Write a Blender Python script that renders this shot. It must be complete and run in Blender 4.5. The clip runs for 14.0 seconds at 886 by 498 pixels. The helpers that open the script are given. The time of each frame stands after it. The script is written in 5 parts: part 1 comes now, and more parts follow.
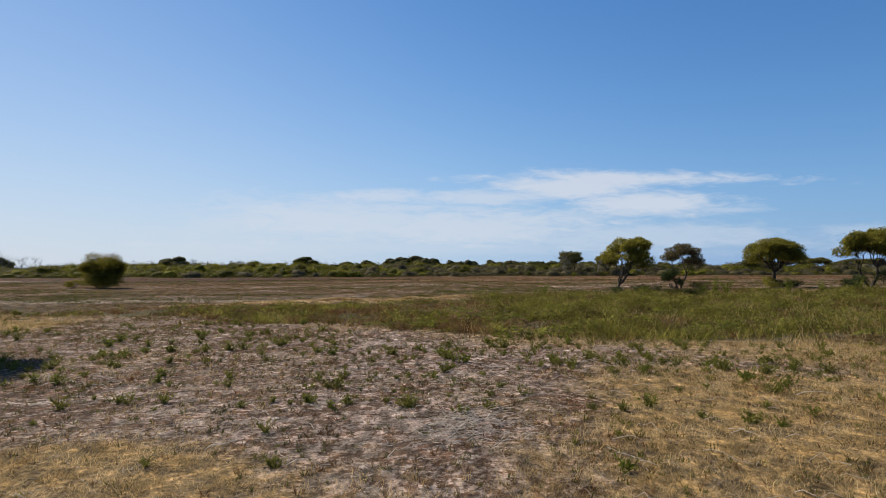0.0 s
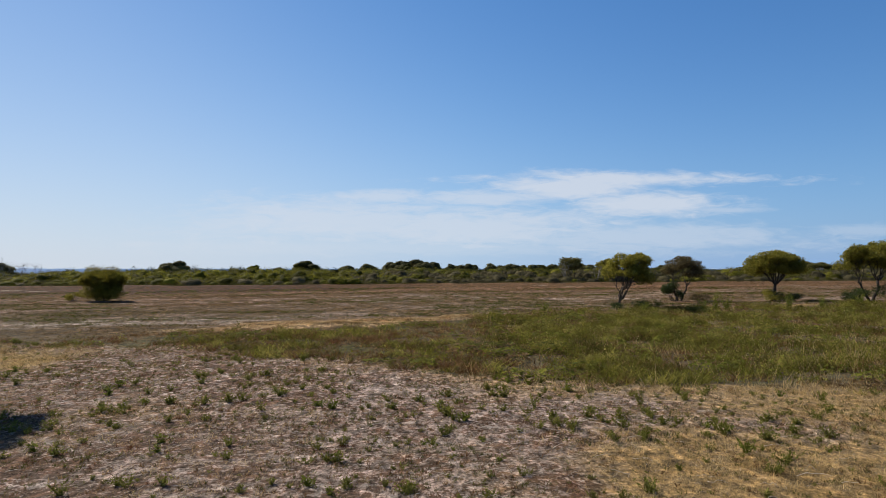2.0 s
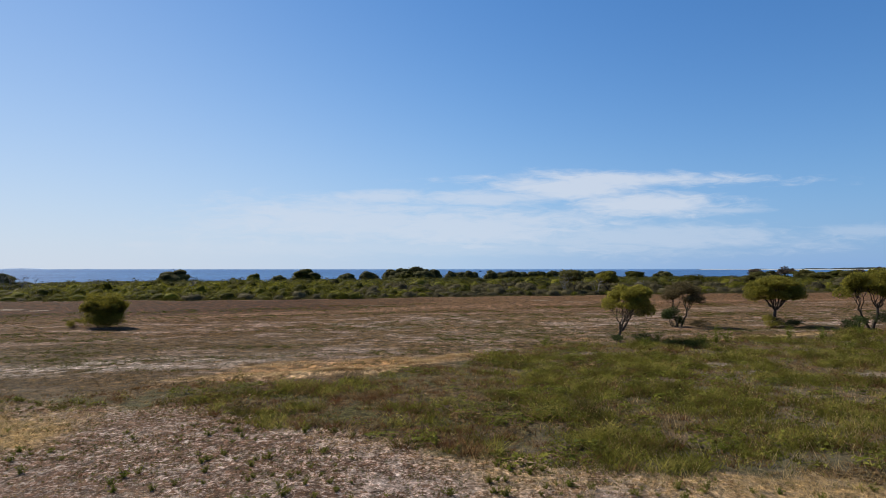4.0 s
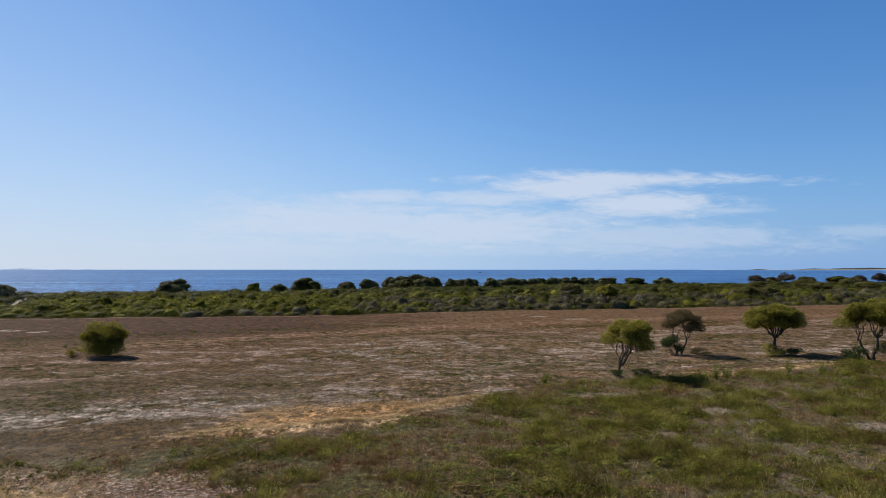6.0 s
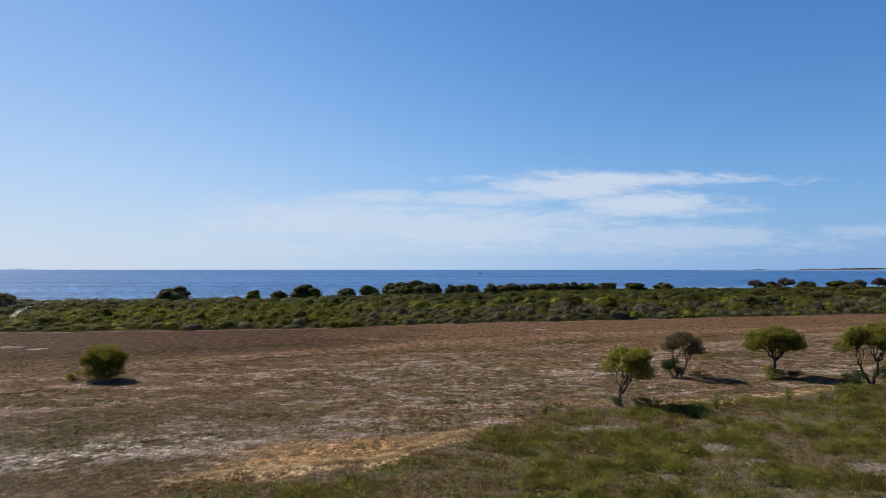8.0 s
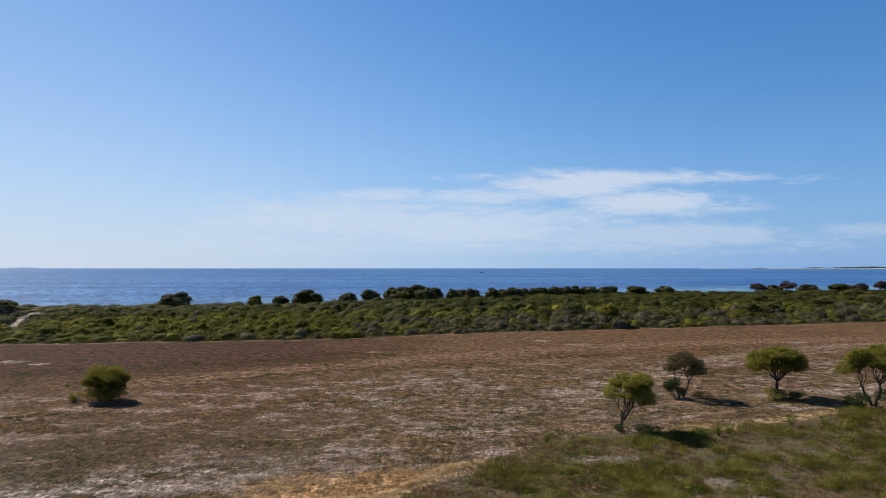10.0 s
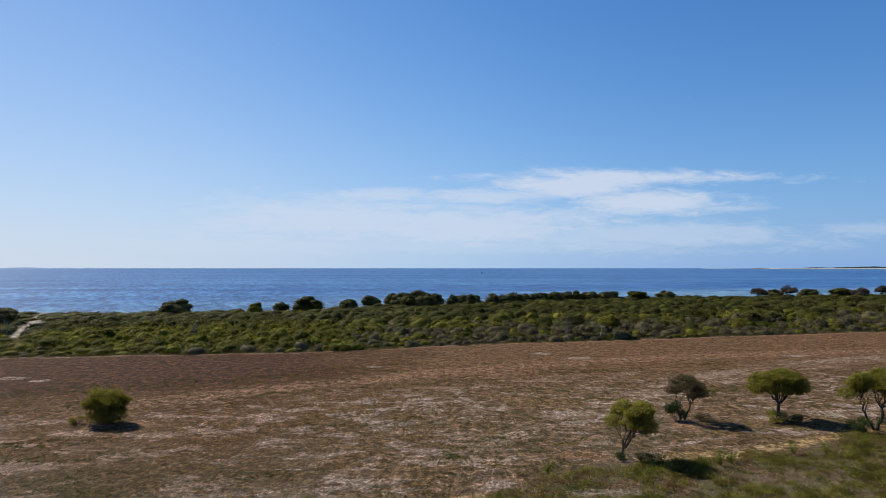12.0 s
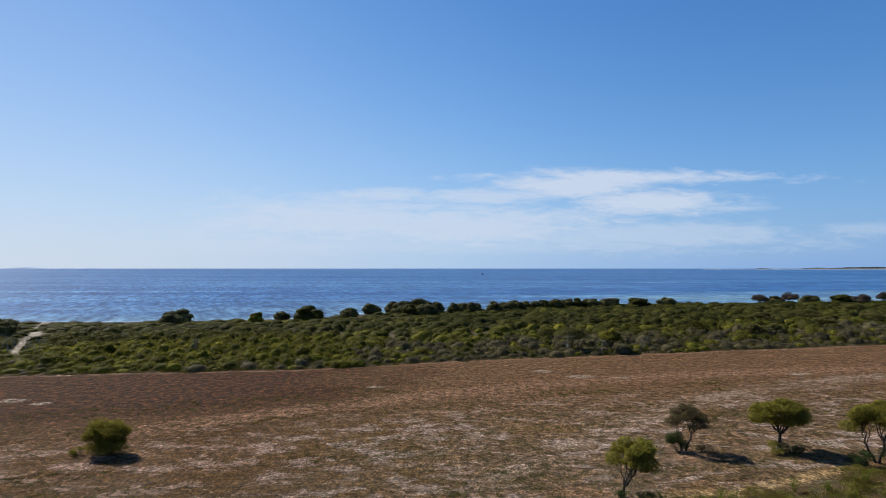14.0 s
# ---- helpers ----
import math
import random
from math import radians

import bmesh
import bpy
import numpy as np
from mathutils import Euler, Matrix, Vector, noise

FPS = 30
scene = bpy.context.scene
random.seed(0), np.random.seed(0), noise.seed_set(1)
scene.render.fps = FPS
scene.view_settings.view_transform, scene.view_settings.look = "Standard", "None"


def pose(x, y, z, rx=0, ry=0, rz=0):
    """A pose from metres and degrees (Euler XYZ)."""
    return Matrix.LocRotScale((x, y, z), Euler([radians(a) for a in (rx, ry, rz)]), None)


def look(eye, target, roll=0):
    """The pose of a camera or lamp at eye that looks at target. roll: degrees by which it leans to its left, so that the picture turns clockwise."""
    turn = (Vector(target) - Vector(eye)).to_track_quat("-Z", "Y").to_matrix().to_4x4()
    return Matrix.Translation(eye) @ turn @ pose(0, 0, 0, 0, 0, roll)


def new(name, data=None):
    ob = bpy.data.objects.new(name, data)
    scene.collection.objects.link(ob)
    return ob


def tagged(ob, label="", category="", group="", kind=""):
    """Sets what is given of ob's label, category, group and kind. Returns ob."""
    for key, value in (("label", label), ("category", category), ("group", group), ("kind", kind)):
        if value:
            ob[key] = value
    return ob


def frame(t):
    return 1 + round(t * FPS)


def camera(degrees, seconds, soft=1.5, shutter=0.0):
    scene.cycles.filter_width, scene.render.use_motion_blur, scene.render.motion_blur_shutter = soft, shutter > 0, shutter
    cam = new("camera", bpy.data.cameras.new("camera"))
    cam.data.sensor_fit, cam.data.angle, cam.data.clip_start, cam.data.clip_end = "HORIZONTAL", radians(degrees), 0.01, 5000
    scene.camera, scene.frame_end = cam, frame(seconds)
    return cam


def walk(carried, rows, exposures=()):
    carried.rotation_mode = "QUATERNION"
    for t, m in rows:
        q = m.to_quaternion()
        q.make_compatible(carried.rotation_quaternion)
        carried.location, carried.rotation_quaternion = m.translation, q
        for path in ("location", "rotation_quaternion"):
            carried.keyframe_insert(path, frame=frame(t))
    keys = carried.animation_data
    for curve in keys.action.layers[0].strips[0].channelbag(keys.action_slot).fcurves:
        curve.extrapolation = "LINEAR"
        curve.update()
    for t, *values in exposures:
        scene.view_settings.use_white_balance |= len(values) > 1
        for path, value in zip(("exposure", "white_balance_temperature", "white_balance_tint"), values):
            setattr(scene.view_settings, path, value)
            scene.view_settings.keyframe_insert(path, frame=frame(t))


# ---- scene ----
cam = camera(72.0, 14.0, soft=0.5)
# seconds, side drift, forward drift, height, yaw, pitch above level (degrees)
ROWS = [
    (0.0, 0.03, 0.17, 1.50, -0.03, 1.77), (0.5, 0.03, 0.17, 1.60, -0.03, 1.77),
    (1.0, 0.04, 0.16, 1.79, -0.01, 1.80), (1.5, 0.05, 0.16, 2.06, 0.00, 1.80),
    (2.0, 0.04, 0.16, 2.41, 0.00, 1.80), (2.5, 0.01, 0.15, 2.85, 0.00, 1.80),
    (3.0, 0.00, 0.11, 3.31, 0.00, 1.81), (5.5, 0.00, -0.04, 5.82, 0.00, 1.84),
    (6.0, 0.01, -0.05, 6.35, 0.00, 1.84), (6.5, 0.01, -0.06, 6.88, 0.00, 1.84),
    (7.0, 0.01, -0.07, 7.27, 0.00, 1.84), (7.5, 0.01, -0.08, 7.62, 0.00, 1.84),
    (8.0, 0.00, -0.10, 8.01, 0.00, 1.83), (8.5, -0.01, -0.11, 8.42, 0.02, 1.81),
    (9.0, -0.01, -0.12, 8.86, 0.06, 1.76), (11.5, -0.04, -0.07, 10.82, 0.16, 1.65),
    (12.0, -0.04, -0.06, 11.31, 0.17, 1.65), (12.5, -0.04, -0.06, 11.87, 0.18, 1.65),
    (13.0, -0.04, -0.06, 12.43, 0.20, 1.65), (13.5, -0.02, -0.06, 12.98, 0.23, 1.65),
    (14.0, -0.02, -0.05, 13.53, 0.25, 1.65),
]
# seconds, stops, white balance
EXPOSURES = [(0.0, 0.66, 6550, 10), (3.0, 0.66, 6500, 10), (5.8, 0.66, 6200, 10), (14.0, 0.66, 6200, 10)]
walk(cam, [(t, pose(x, y, z, 90 + pitch, 0, yaw)) for t, x, y, z, yaw, pitch in ROWS], EXPOSURES)

# ---- node helper ----
class Nodes:
    """Small wrapper to write node arithmetic in lines."""

    def __init__(self, tree):
        self.t = tree
        tree.nodes.clear()

    def put(self, kind):
        return self.t.nodes.new(kind)

    def wire(self, value, socket):
        if isinstance(value, bpy.types.NodeSocket):
            self.t.links.new(value, socket)
        elif isinstance(value, (tuple, list)) and len(value) == 3 and socket.type == "RGBA":
            socket.default_value = (*value, 1)
        else:
            socket.default_value = value

    def op(self, operation, a, b=0.0, c=0.0, clamp=False):
        n = self.put("ShaderNodeMath")
        n.operation, n.use_clamp = operation, clamp
        for v, s in zip((a, b, c), n.inputs):
            self.wire(v, s)
        return n.outputs[0]

    def add(self, a, b):
        return self.op("ADD", a, b)

    def sub(self, a, b):
        return self.op("SUBTRACT", a, b)

    def mul(self, a, b):
        return self.op("MULTIPLY", a, b)

    def smooth(self, v, lo, hi, a=0.0, b=1.0):
        n = self.put("ShaderNodeMapRange")
        n.interpolation_type = "SMOOTHSTEP"
        for x, s in zip((v, lo, hi, a, b), n.inputs):
            self.wire(x, s)
        return n.outputs[0]

    def band(self, v, a, b, soft):
        """1 between a and b."""
        return self.mul(self.smooth(v, a - soft, a + soft), self.smooth(v, b - soft, b + soft, 1.0, 0.0))

    def noise(self, vec, scale, detail=3.0, rough=0.55, distort=0.0):
        n = self.put("ShaderNodeTexNoise")
        self.wire(vec, n.inputs["Vector"])
        n.inputs["Scale"].default_value, n.inputs["Detail"].default_value = scale, detail
        n.inputs["Roughness"].default_value, n.inputs["Distortion"].default_value = rough, distort
        return n.outputs[0]

    def stretch(self, vec, sx, sy, sz=1.0, turn=0.0):
        n = self.put("ShaderNodeMapping")
        self.wire(vec, n.inputs["Vector"])
        n.inputs["Rotation"].default_value = (0, 0, radians(turn))
        n.inputs["Scale"].default_value = (sx, sy, sz)
        return n.outputs[0]

    def mix(self, f, a, b, blend="MIX"):
        n = self.put("ShaderNodeMix")
        n.data_type, n.blend_type = "RGBA", blend
        self.wire(f, n.inputs["Factor"])
        self.wire(a, n.inputs[6])
        self.wire(b, n.inputs[7])
        return n.outputs[2]

    def ramp(self, v, *stops):
        n = self.put("ShaderNodeValToRGB")
        self.wire(v, n.inputs[0])
        e = n.color_ramp.elements
        while len(e) < len(stops):
            e.new(0.5)
        for el, (p, c) in zip(e, stops):
            el.position, el.color = p, (*c, 1)
        return n.outputs[0]

    def bump(self, height, strength, distance):
        n = self.put("ShaderNodeBump")
        n.inputs["Strength"].default_value, n.inputs["Distance"].default_value = strength, distance
        self.wire(height, n.inputs["Height"])
        return n.outputs[0]


# ---- world, sun ----
SUN_AZ, SUN_EL = -48.0, 40.0      # degrees to the left of straight ahead, and above level
world = bpy.data.worlds.new("sky")
scene.world = world
world.use_nodes = True
w = Nodes(world.node_tree)
sky = w.put("ShaderNodeTexSky")
sky.sky_type, sky.sun_disc = "NISHITA", False
sky.sun_elevation, sky.sun_rotation = radians(SUN_EL), radians(SUN_AZ)
sky.altitude, sky.air_density, sky.dust_density, sky.ozone_density = 10.0, 1.0, 0.05, 3.0
ray = w.put("ShaderNodeTexCoord").outputs["Generated"]
axes = w.put("ShaderNodeSeparateXYZ")
w.wire(ray, axes.inputs[0])
ahead = w.op("MAXIMUM", axes.outputs[1], 0.02)
u = w.op("DIVIDE", axes.outputs[0], ahead)
v = w.op("DIVIDE", axes.outputs[2], ahead)
uv = w.put("ShaderNodeCombineXYZ")
w.wire(u, uv.inputs[0])
w.wire(v, uv.inputs[1])
streak = w.noise(w.stretch(uv.outputs[0], 5.0, 26.0, turn=-3), 1.0, 6.0, 0.6, 0.6)
fine = w.noise(w.stretch(uv.outputs[0], 22.0, 95.0, turn=-4), 1.0, 5.0, 0.6, 0.8)
wob = w.add(w.mul(w.sub(streak, 0.5), 1.9), w.mul(w.sub(fine, 0.5), 1.5))
# thin cloud streaks: centre u, v, half width, half height, strength
cover = 0.0
for cu, cv, a, b, s in [(0.31, 0.151, 0.27, 0.014, 0.8), (0.20, 0.140, 0.14, 0.024, 0.8), (0.08, 0.121, 0.13, 0.015, 0.62),
                        (0.345, 0.109, 0.14, 0.021, 0.8), (-0.10, 0.122, 0.08, 0.013, 0.6), (-0.17, 0.082, 0.26, 0.040, 0.62),
                        (0.06, 0.072, 0.26, 0.040, 0.66), (0.30, 0.055, 0.34, 0.028, 0.45), (0.45, 0.101, 0.08, 0.006, 0.4),
                        (-0.02, 0.040, 0.5, 0.016, 0.3), (0.70, 0.068, 0.12, 0.010, 0.3), (-0.50, 0.045, 0.05, 0.006, 0.3)]:
    du = w.op("DIVIDE", w.sub(u, cu), a)
    dv = w.op("DIVIDE", w.sub(v, cv - 0.005), b)
    r = w.op("SQRT", w.add(w.mul(du, du), w.mul(dv, dv)))
    m = w.mul(w.smooth(w.add(r, w.mul(wob, -0.9)), 1.35, 0.25), s)
    cover = w.op("MAXIMUM", cover, m) if cover else m
cover = w.mul(cover, w.smooth(axes.outputs[1], 0.05, 0.3))
# clear cool air: the glow towards the sun is held down, the blue kept
def vec(operation, a, b):
    n = w.put("ShaderNodeVectorMath")
    n.operation = operation
    w.wire(a, n.inputs[0])
    w.wire(b, n.inputs[1])
    return n.outputs[0]


air = vec("MULTIPLY", sky.outputs[0], (0.66, 0.925, 1.295))
air = vec("DIVIDE", vec("MULTIPLY", air, (1.32, 1.32, 1.32)), vec("ADD", vec("MULTIPLY", air, (0.050, 0.055, 0.050)), (1.0, 1.0, 1.0)))
bg = w.put("ShaderNodeBackground")
rich = w.put("ShaderNodeHueSaturation")
w.wire(air, rich.inputs["Color"])
rich.inputs["Saturation"].default_value, rich.inputs["Value"].default_value = 1.08, 1.045
air = rich.outputs[0]
side = w.smooth(w.op("DIVIDE", axes.outputs[0], w.op("SQRT", w.add(w.mul(axes.outputs[0], axes.outputs[0]), w.mul(axes.outputs[1], axes.outputs[1])))), -0.7, 0.75)
thin = w.add(3.8, w.mul(side, 5.2))
low = w.mul(w.op("POWER", 2.718, w.mul(w.op("ABSOLUTE", axes.outputs[2]), w.mul(thin, -1.0))), 0.92)
haze = w.ramp(side, (0.0, (0.75, 0.825, 0.94)), (0.5, (0.51, 0.69, 0.94)), (1.0, (0.255, 0.46, 0.83)))
# sky above the view is darkened to deepen the shadows on the ground
air = vec("MULTIPLY", air, w.mix(w.smooth(axes.outputs[2], 0.42, 0.92), (1.0, 1.0, 1.0), (0.62, 0.58, 0.52)))
air = w.mix(low, air, vec("MULTIPLY", haze, (9.6, 9.6, 9.6)))
w.wire(w.mix(cover, air, (7.6, 8.2, 9.2)), bg.inputs[0])
bg.inputs[1].default_value = 0.055
w.t.links.new(bg.outputs[0], w.put("ShaderNodeOutputWorld").inputs[0])

sun = new("sun", bpy.data.lights.new("sun", "SUN"))
sun.data.energy, sun.data.angle, sun.data.color = 4.7, radians(0.55), (1.0, 0.90, 0.72)
SUN_WAY = Vector((math.sin(radians(SUN_AZ)) * math.cos(radians(SUN_EL)), math.cos(radians(SUN_AZ)) * math.cos(radians(SUN_EL)), math.sin(radians(SUN_EL))))
sun.matrix_world = look(SUN_WAY * 60, (0, 0, 0))

# ---- the plan ----
EDGE_X, EDGE_Y = [-300, -54, -18, 5, 31, 76, 300], [60, 74.5, 79.5, 87.0, 93.5, 105, 160]           # where the field ends and the heath begins
VEG_X, VEG_Y = [-400, -90, -60, -33, -8, 30, 60, 90, 141, 400], [136, 138, 140, 150, 170, 190, 200, 207, 218, 300]  # the heath's seaward edge
SHORE_X, SHORE_Y = [-400, -90, -60, -8, 60, 100, 155, 400], [166, 168, 170, 190, 217, 228, 242, 325]
SEA = -2.5
NEAR_X, NEAR_Y = [-30, -12, -7.7, -3.7, 0, 4, 9, 30], [19.5, 19.2, 19, 17, 14.2, 13.2, 12.4, 10.5]   # near edge of the weed belt
BELT_X, BELT_Y = [-40, -16, -10.4, -7.7, -4.5, -2, 0, 5.5, 9, 17, 22, 28, 60], [18, 19.8, 21.8, 22.9, 23.7, 25.0, 27.7, 33.0, 35.4, 36.0, 38.2, 41.2, 46]   # far edge of the weed belt


RIDGE_X, RIDGE_Y = [-11, -8.0, -5.5, -3.7, -2.0, 0.2, 3], [22.9, 24.0, 24.3, 24.7, 25.8, 28.7, 30.6]   # windrow of cut straw


BARE = [(12.3, 27.4, 1.1, 0.7), (12.9, 25.5, 0.9, 0.6), (17.2, 24.6, 1.0, 0.7), (8.2, 30.6, 2.2, 0.7)]   # bare sand in the weeds


def lattice(x, y, scale, seed):
    """Smooth value noise, -1 to 1, for arrays."""
    x, y = np.asarray(x, float) * scale + seed * 17.3, np.asarray(y, float) * scale + seed * 5.9
    i, j = np.floor(x), np.floor(y)
    fx, fy = x - i, y - j
    fx, fy = fx * fx * (3 - 2 * fx), fy * fy * (3 - 2 * fy)

    def h(a, b):
        s = np.sin(a * 127.1 + b * 311.7 + seed * 74.7) * 43758.5453
        return (s - np.floor(s)) * 2 - 1
    return (h(i, j) * (1 - fx) + h(i + 1, j) * fx) * (1 - fy) + (h(i, j + 1) * (1 - fx) + h(i + 1, j + 1) * fx) * fy


def step(v, lo, hi):
    k = np.clip((np.asarray(v, float) - lo) / (hi - lo), 0, 1)
    return k * k * (3 - 2 * k)


def height(x, y):
    x, y = np.asarray(x, float), np.asarray(y, float)
    e, ve, sh = np.interp(x, EDGE_X, EDGE_Y), np.interp(x, VEG_X, VEG_Y), np.interp(x, SHORE_X, SHORE_Y)
    z = 0.30 * step(y, 30, 90) + 0.35 * step(y - e, 0, 30)
    z = z + 0.06 * lattice(x, y, 0.16, 1) * step(y, 3, 12) + 0.035 * lattice(x, y, 0.6, 2) + 0.25 * lattice(x, y, 0.05, 3) * step(y - e, 0, 15)
    z = z + (0.15 + 0.09 * lattice(x, y, 0.8, 48)) * np.exp(-((y - 0.1 - np.interp(x, RIDGE_X, RIDGE_Y)) / 0.8) ** 2) * step(x, -12, -6) * step(x, 3, 0)
    return z - (z + 4.5) * step(y, ve + 2, sh + 14) - 2.5 * step(y, sh + 10, sh + 120)


def path_gap(x, y):
    """Distance from the middle of the sand path to the beach."""
    return np.abs(np.asarray(x) - np.interp(y, [84, 91, 100, 113, 126, 136, 165], [-60.5, -64.5, -69.5, -76.3, -83.5, -90.5, -107]))


# ---- materials ----
def material(name):
    m = bpy.data.materials.new(name)
    m.use_nodes = True
    return m, Nodes(m.node_tree)


TONE = 0.75    # every material's colour is scaled by this to balance the raised exposure


def finish(n, color, rough=0.9, normal=None, metal=0.0, spec=0.5, translucent=0.0, tcolor=None):
    b = n.put("ShaderNodeBsdfPrincipled")
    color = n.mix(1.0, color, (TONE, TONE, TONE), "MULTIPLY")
    n.wire(color, b.inputs["Base Color"])
    n.wire(rough, b.inputs["Roughness"])
    b.inputs["Metallic"].default_value = metal
    n.wire(spec, b.inputs["Specular IOR Level"])
    if normal is not None:
        n.wire(normal, b.inputs["Normal"])
    out = b.outputs[0]
    if translucent:
        tr = n.put("ShaderNodeBsdfTranslucent")
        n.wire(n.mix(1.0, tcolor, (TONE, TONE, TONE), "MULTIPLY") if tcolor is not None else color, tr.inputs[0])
        mx = n.put("ShaderNodeMixShader")
        mx.inputs[0].default_value = translucent
        n.t.links.new(out, mx.inputs[1])
        n.t.links.new(tr.outputs[0], mx.inputs[2])
        out = mx.outputs[0]
    n.t.links.new(out, n.put("ShaderNodeOutputMaterial").inputs[0])


SOIL, LITTER, STRAW, GOLD = (0.365, 0.288, 0.262), (0.15, 0.086, 0.058), (0.54, 0.36, 0.15), (0.56, 0.41, 0.26)
SANDY = (0.53, 0.455, 0.43)


def zone_color(n):
    """The colour of ground and dry grass over the plan, from the place in metres."""
    geo = n.put("ShaderNodeNewGeometry").outputs["Position"]
    flat = n.put("ShaderNodeVectorMath")
    flat.operation = "MULTIPLY"
    n.wire(geo, flat.inputs[0])
    flat.inputs[1].default_value = (1, 1, 0)
    p = flat.outputs[0]
    ax = n.put("ShaderNodeSeparateXYZ")
    n.wire(p, ax.inputs[0])
    big, mid, small = n.noise(p, 0.11, 3), n.noise(p, 0.55, 4, 0.6), n.noise(p, 3.2, 4, 0.65)
    x = n.add(ax.outputs[0], n.mul(n.sub(mid, 0.5), 3.0))
    y = n.add(ax.outputs[1], n.mul(n.sub(n.noise(n.stretch(p, 1, 1, turn=40), 0.5, 4, 0.6), 0.5), 4.0))
    # bare soil and litter near
    strew = n.sub(n.add(n.noise(p, 8.0, 6, 0.76), n.mul(n.sub(n.noise(p, 1.1, 4, 0.6), 0.5), 0.45)), n.smooth(x, 0.0, -6.0, 0.0, 0.05))
    soil = n.mix(n.smooth(strew, 0.45, 0.54), LITTER, SOIL)
    pale = n.noise(p, 2.8, 6, 0.74)
    soil = n.mix(n.mul(n.smooth(pale, 0.56, 0.62), 0.85), soil, SANDY)
    straw = n.mix(n.smooth(small, 0.35, 0.7), (0.24, 0.165, 0.075), STRAW)
    right = n.mul(n.smooth(n.sub(x, n.mul(n.sub(y, 5.0), 0.30)), 0.3, 1.6), n.smooth(n.sub(y, n.mul(x, 0.1)), 9.2, 8.0))
    front = n.ramp(n.op("DIVIDE", n.add(ax.outputs[0], 30.0), 60.0), *[((bx + 30) / 60, ((by - 10) / 10,) * 3) for bx, by in zip(NEAR_X, NEAR_Y)])
    fore = n.sub(n.add(ax.outputs[1], n.mul(n.sub(mid, 0.5), 3.0)), n.add(10.0, n.mul(front, 10.0)))
    back = n.mul(n.smooth(x, 1.0, 7.0, 0.1, 1.0), n.mul(n.smooth(n.add(fore, n.mul(n.smooth(x, 3.0, 7.0), 2.4)), -2.0, -0.9), n.smooth(fore, 1.0, -0.2)))
    left = n.mul(n.smooth(x, -0.4, -1.6), n.smooth(y, 6.2, 4.8))
    patch = n.mul(n.smooth(x, -9.0, -11.0), n.band(y, 14.5, 17.5, 0.7))
    near = n.mix(n.mul(n.op("MAXIMUM", n.op("MAXIMUM", right, left), n.op("MAXIMUM", n.mul(back, 0.92), patch)), 0.92), soil, straw)
    near = n.mix(n.mul(n.smooth(big, 0.5, 0.62), 0.5), near, straw)
    # weed belt
    belt = n.mix(n.smooth(mid, 0.4, 0.62), (0.108, 0.070, 0.033), (0.074, 0.068, 0.022))
    belt = n.mix(n.mul(n.smooth(pale, 0.58, 0.65), 0.4), belt, SOIL)
    for sx, sy, rx, ry in BARE:
        ex, ey = n.op("DIVIDE", n.sub(ax.outputs[0], sx), rx), n.op("DIVIDE", n.sub(ax.outputs[1], sy), ry)
        q = n.smooth(n.add(n.add(n.mul(ex, ex), n.mul(ey, ey)), n.mul(n.sub(n.add(small, n.mul(mid, 0.6)), 0.8), 5.0)), 1.4, 0.5)
        belt = n.mix(n.mul(q, 0.65), belt, (0.27, 0.22, 0.195))
    edge = n.ramp(n.op("DIVIDE", n.add(ax.outputs[0], 40.0), 100.0), *[((bx + 40) / 100, ((by - 18) / 28,) * 3) for bx, by in zip(BELT_X, BELT_Y)])
    lim = n.add(18.0, n.mul(edge, 28.0))
    d = n.sub(n.add(ax.outputs[1], n.mul(n.sub(mid, 0.5), 2.4)), lim)
    c = n.mix(n.smooth(fore, -0.5, 0.5), near, belt)
    # mown field, rows roughly along the heath edge
    rows = n.noise(n.stretch(p, 0.24, 0.44), 1.0, 7, 0.66, 0.5)
    tuft = n.noise(n.stretch(p, 1.3, 1.0), 1.0, 7, 0.72)
    mown = n.mix(n.smooth(tuft, 0.42, 0.58), (0.075, 0.054, 0.028), (0.215, 0.145, 0.098))
    mown = n.mix(n.mul(n.smooth(rows, 0.53, 0.60), 0.8), mown, (0.36, 0.30, 0.30))
    mown = n.mix(n.mul(n.smooth(rows, 0.47, 0.38), 0.65), mown, (0.075, 0.066, 0.024))
    mown = n.mix(n.mul(n.smooth(big, 0.52, 0.66), 0.45), mown, (0.18, 0.11, 0.045))
    far = n.mix(n.smooth(tuft, 0.40, 0.60), (0.098, 0.060, 0.030), (0.172, 0.100, 0.057))
    far = n.mix(n.mul(n.smooth(rows, 0.52, 0.68), 0.5), far, (0.28, 0.175, 0.115))
    mown = n.mix(n.smooth(n.sub(y, n.mul(x, 0.22)), 46.0, 66.0), mown, far)
    brown = n.mul(n.smooth(n.add(ax.outputs[0], n.mul(n.sub(big, 0.5), 30.0)), 2.0, -24.0), n.smooth(n.sub(y, n.mul(x, 0.3)), 59.0, 67.0))
    xx = n.mul(ax.outputs[0], ax.outputs[0])
    track = n.sub(ax.outputs[1], n.add(35.5, n.sub(n.mul(ax.outputs[0], 1.28), n.mul(xx, 0.0105))))
    track = n.add(track, n.mul(n.sub(mid, 0.5), 8.0))
    track = n.mul(n.band(track, -1.7, 1.7, 1.4), n.smooth(n.noise(n.stretch(p, 0.16, 0.5, turn=-30), 1.0, 6, 0.74), 0.43, 0.54))
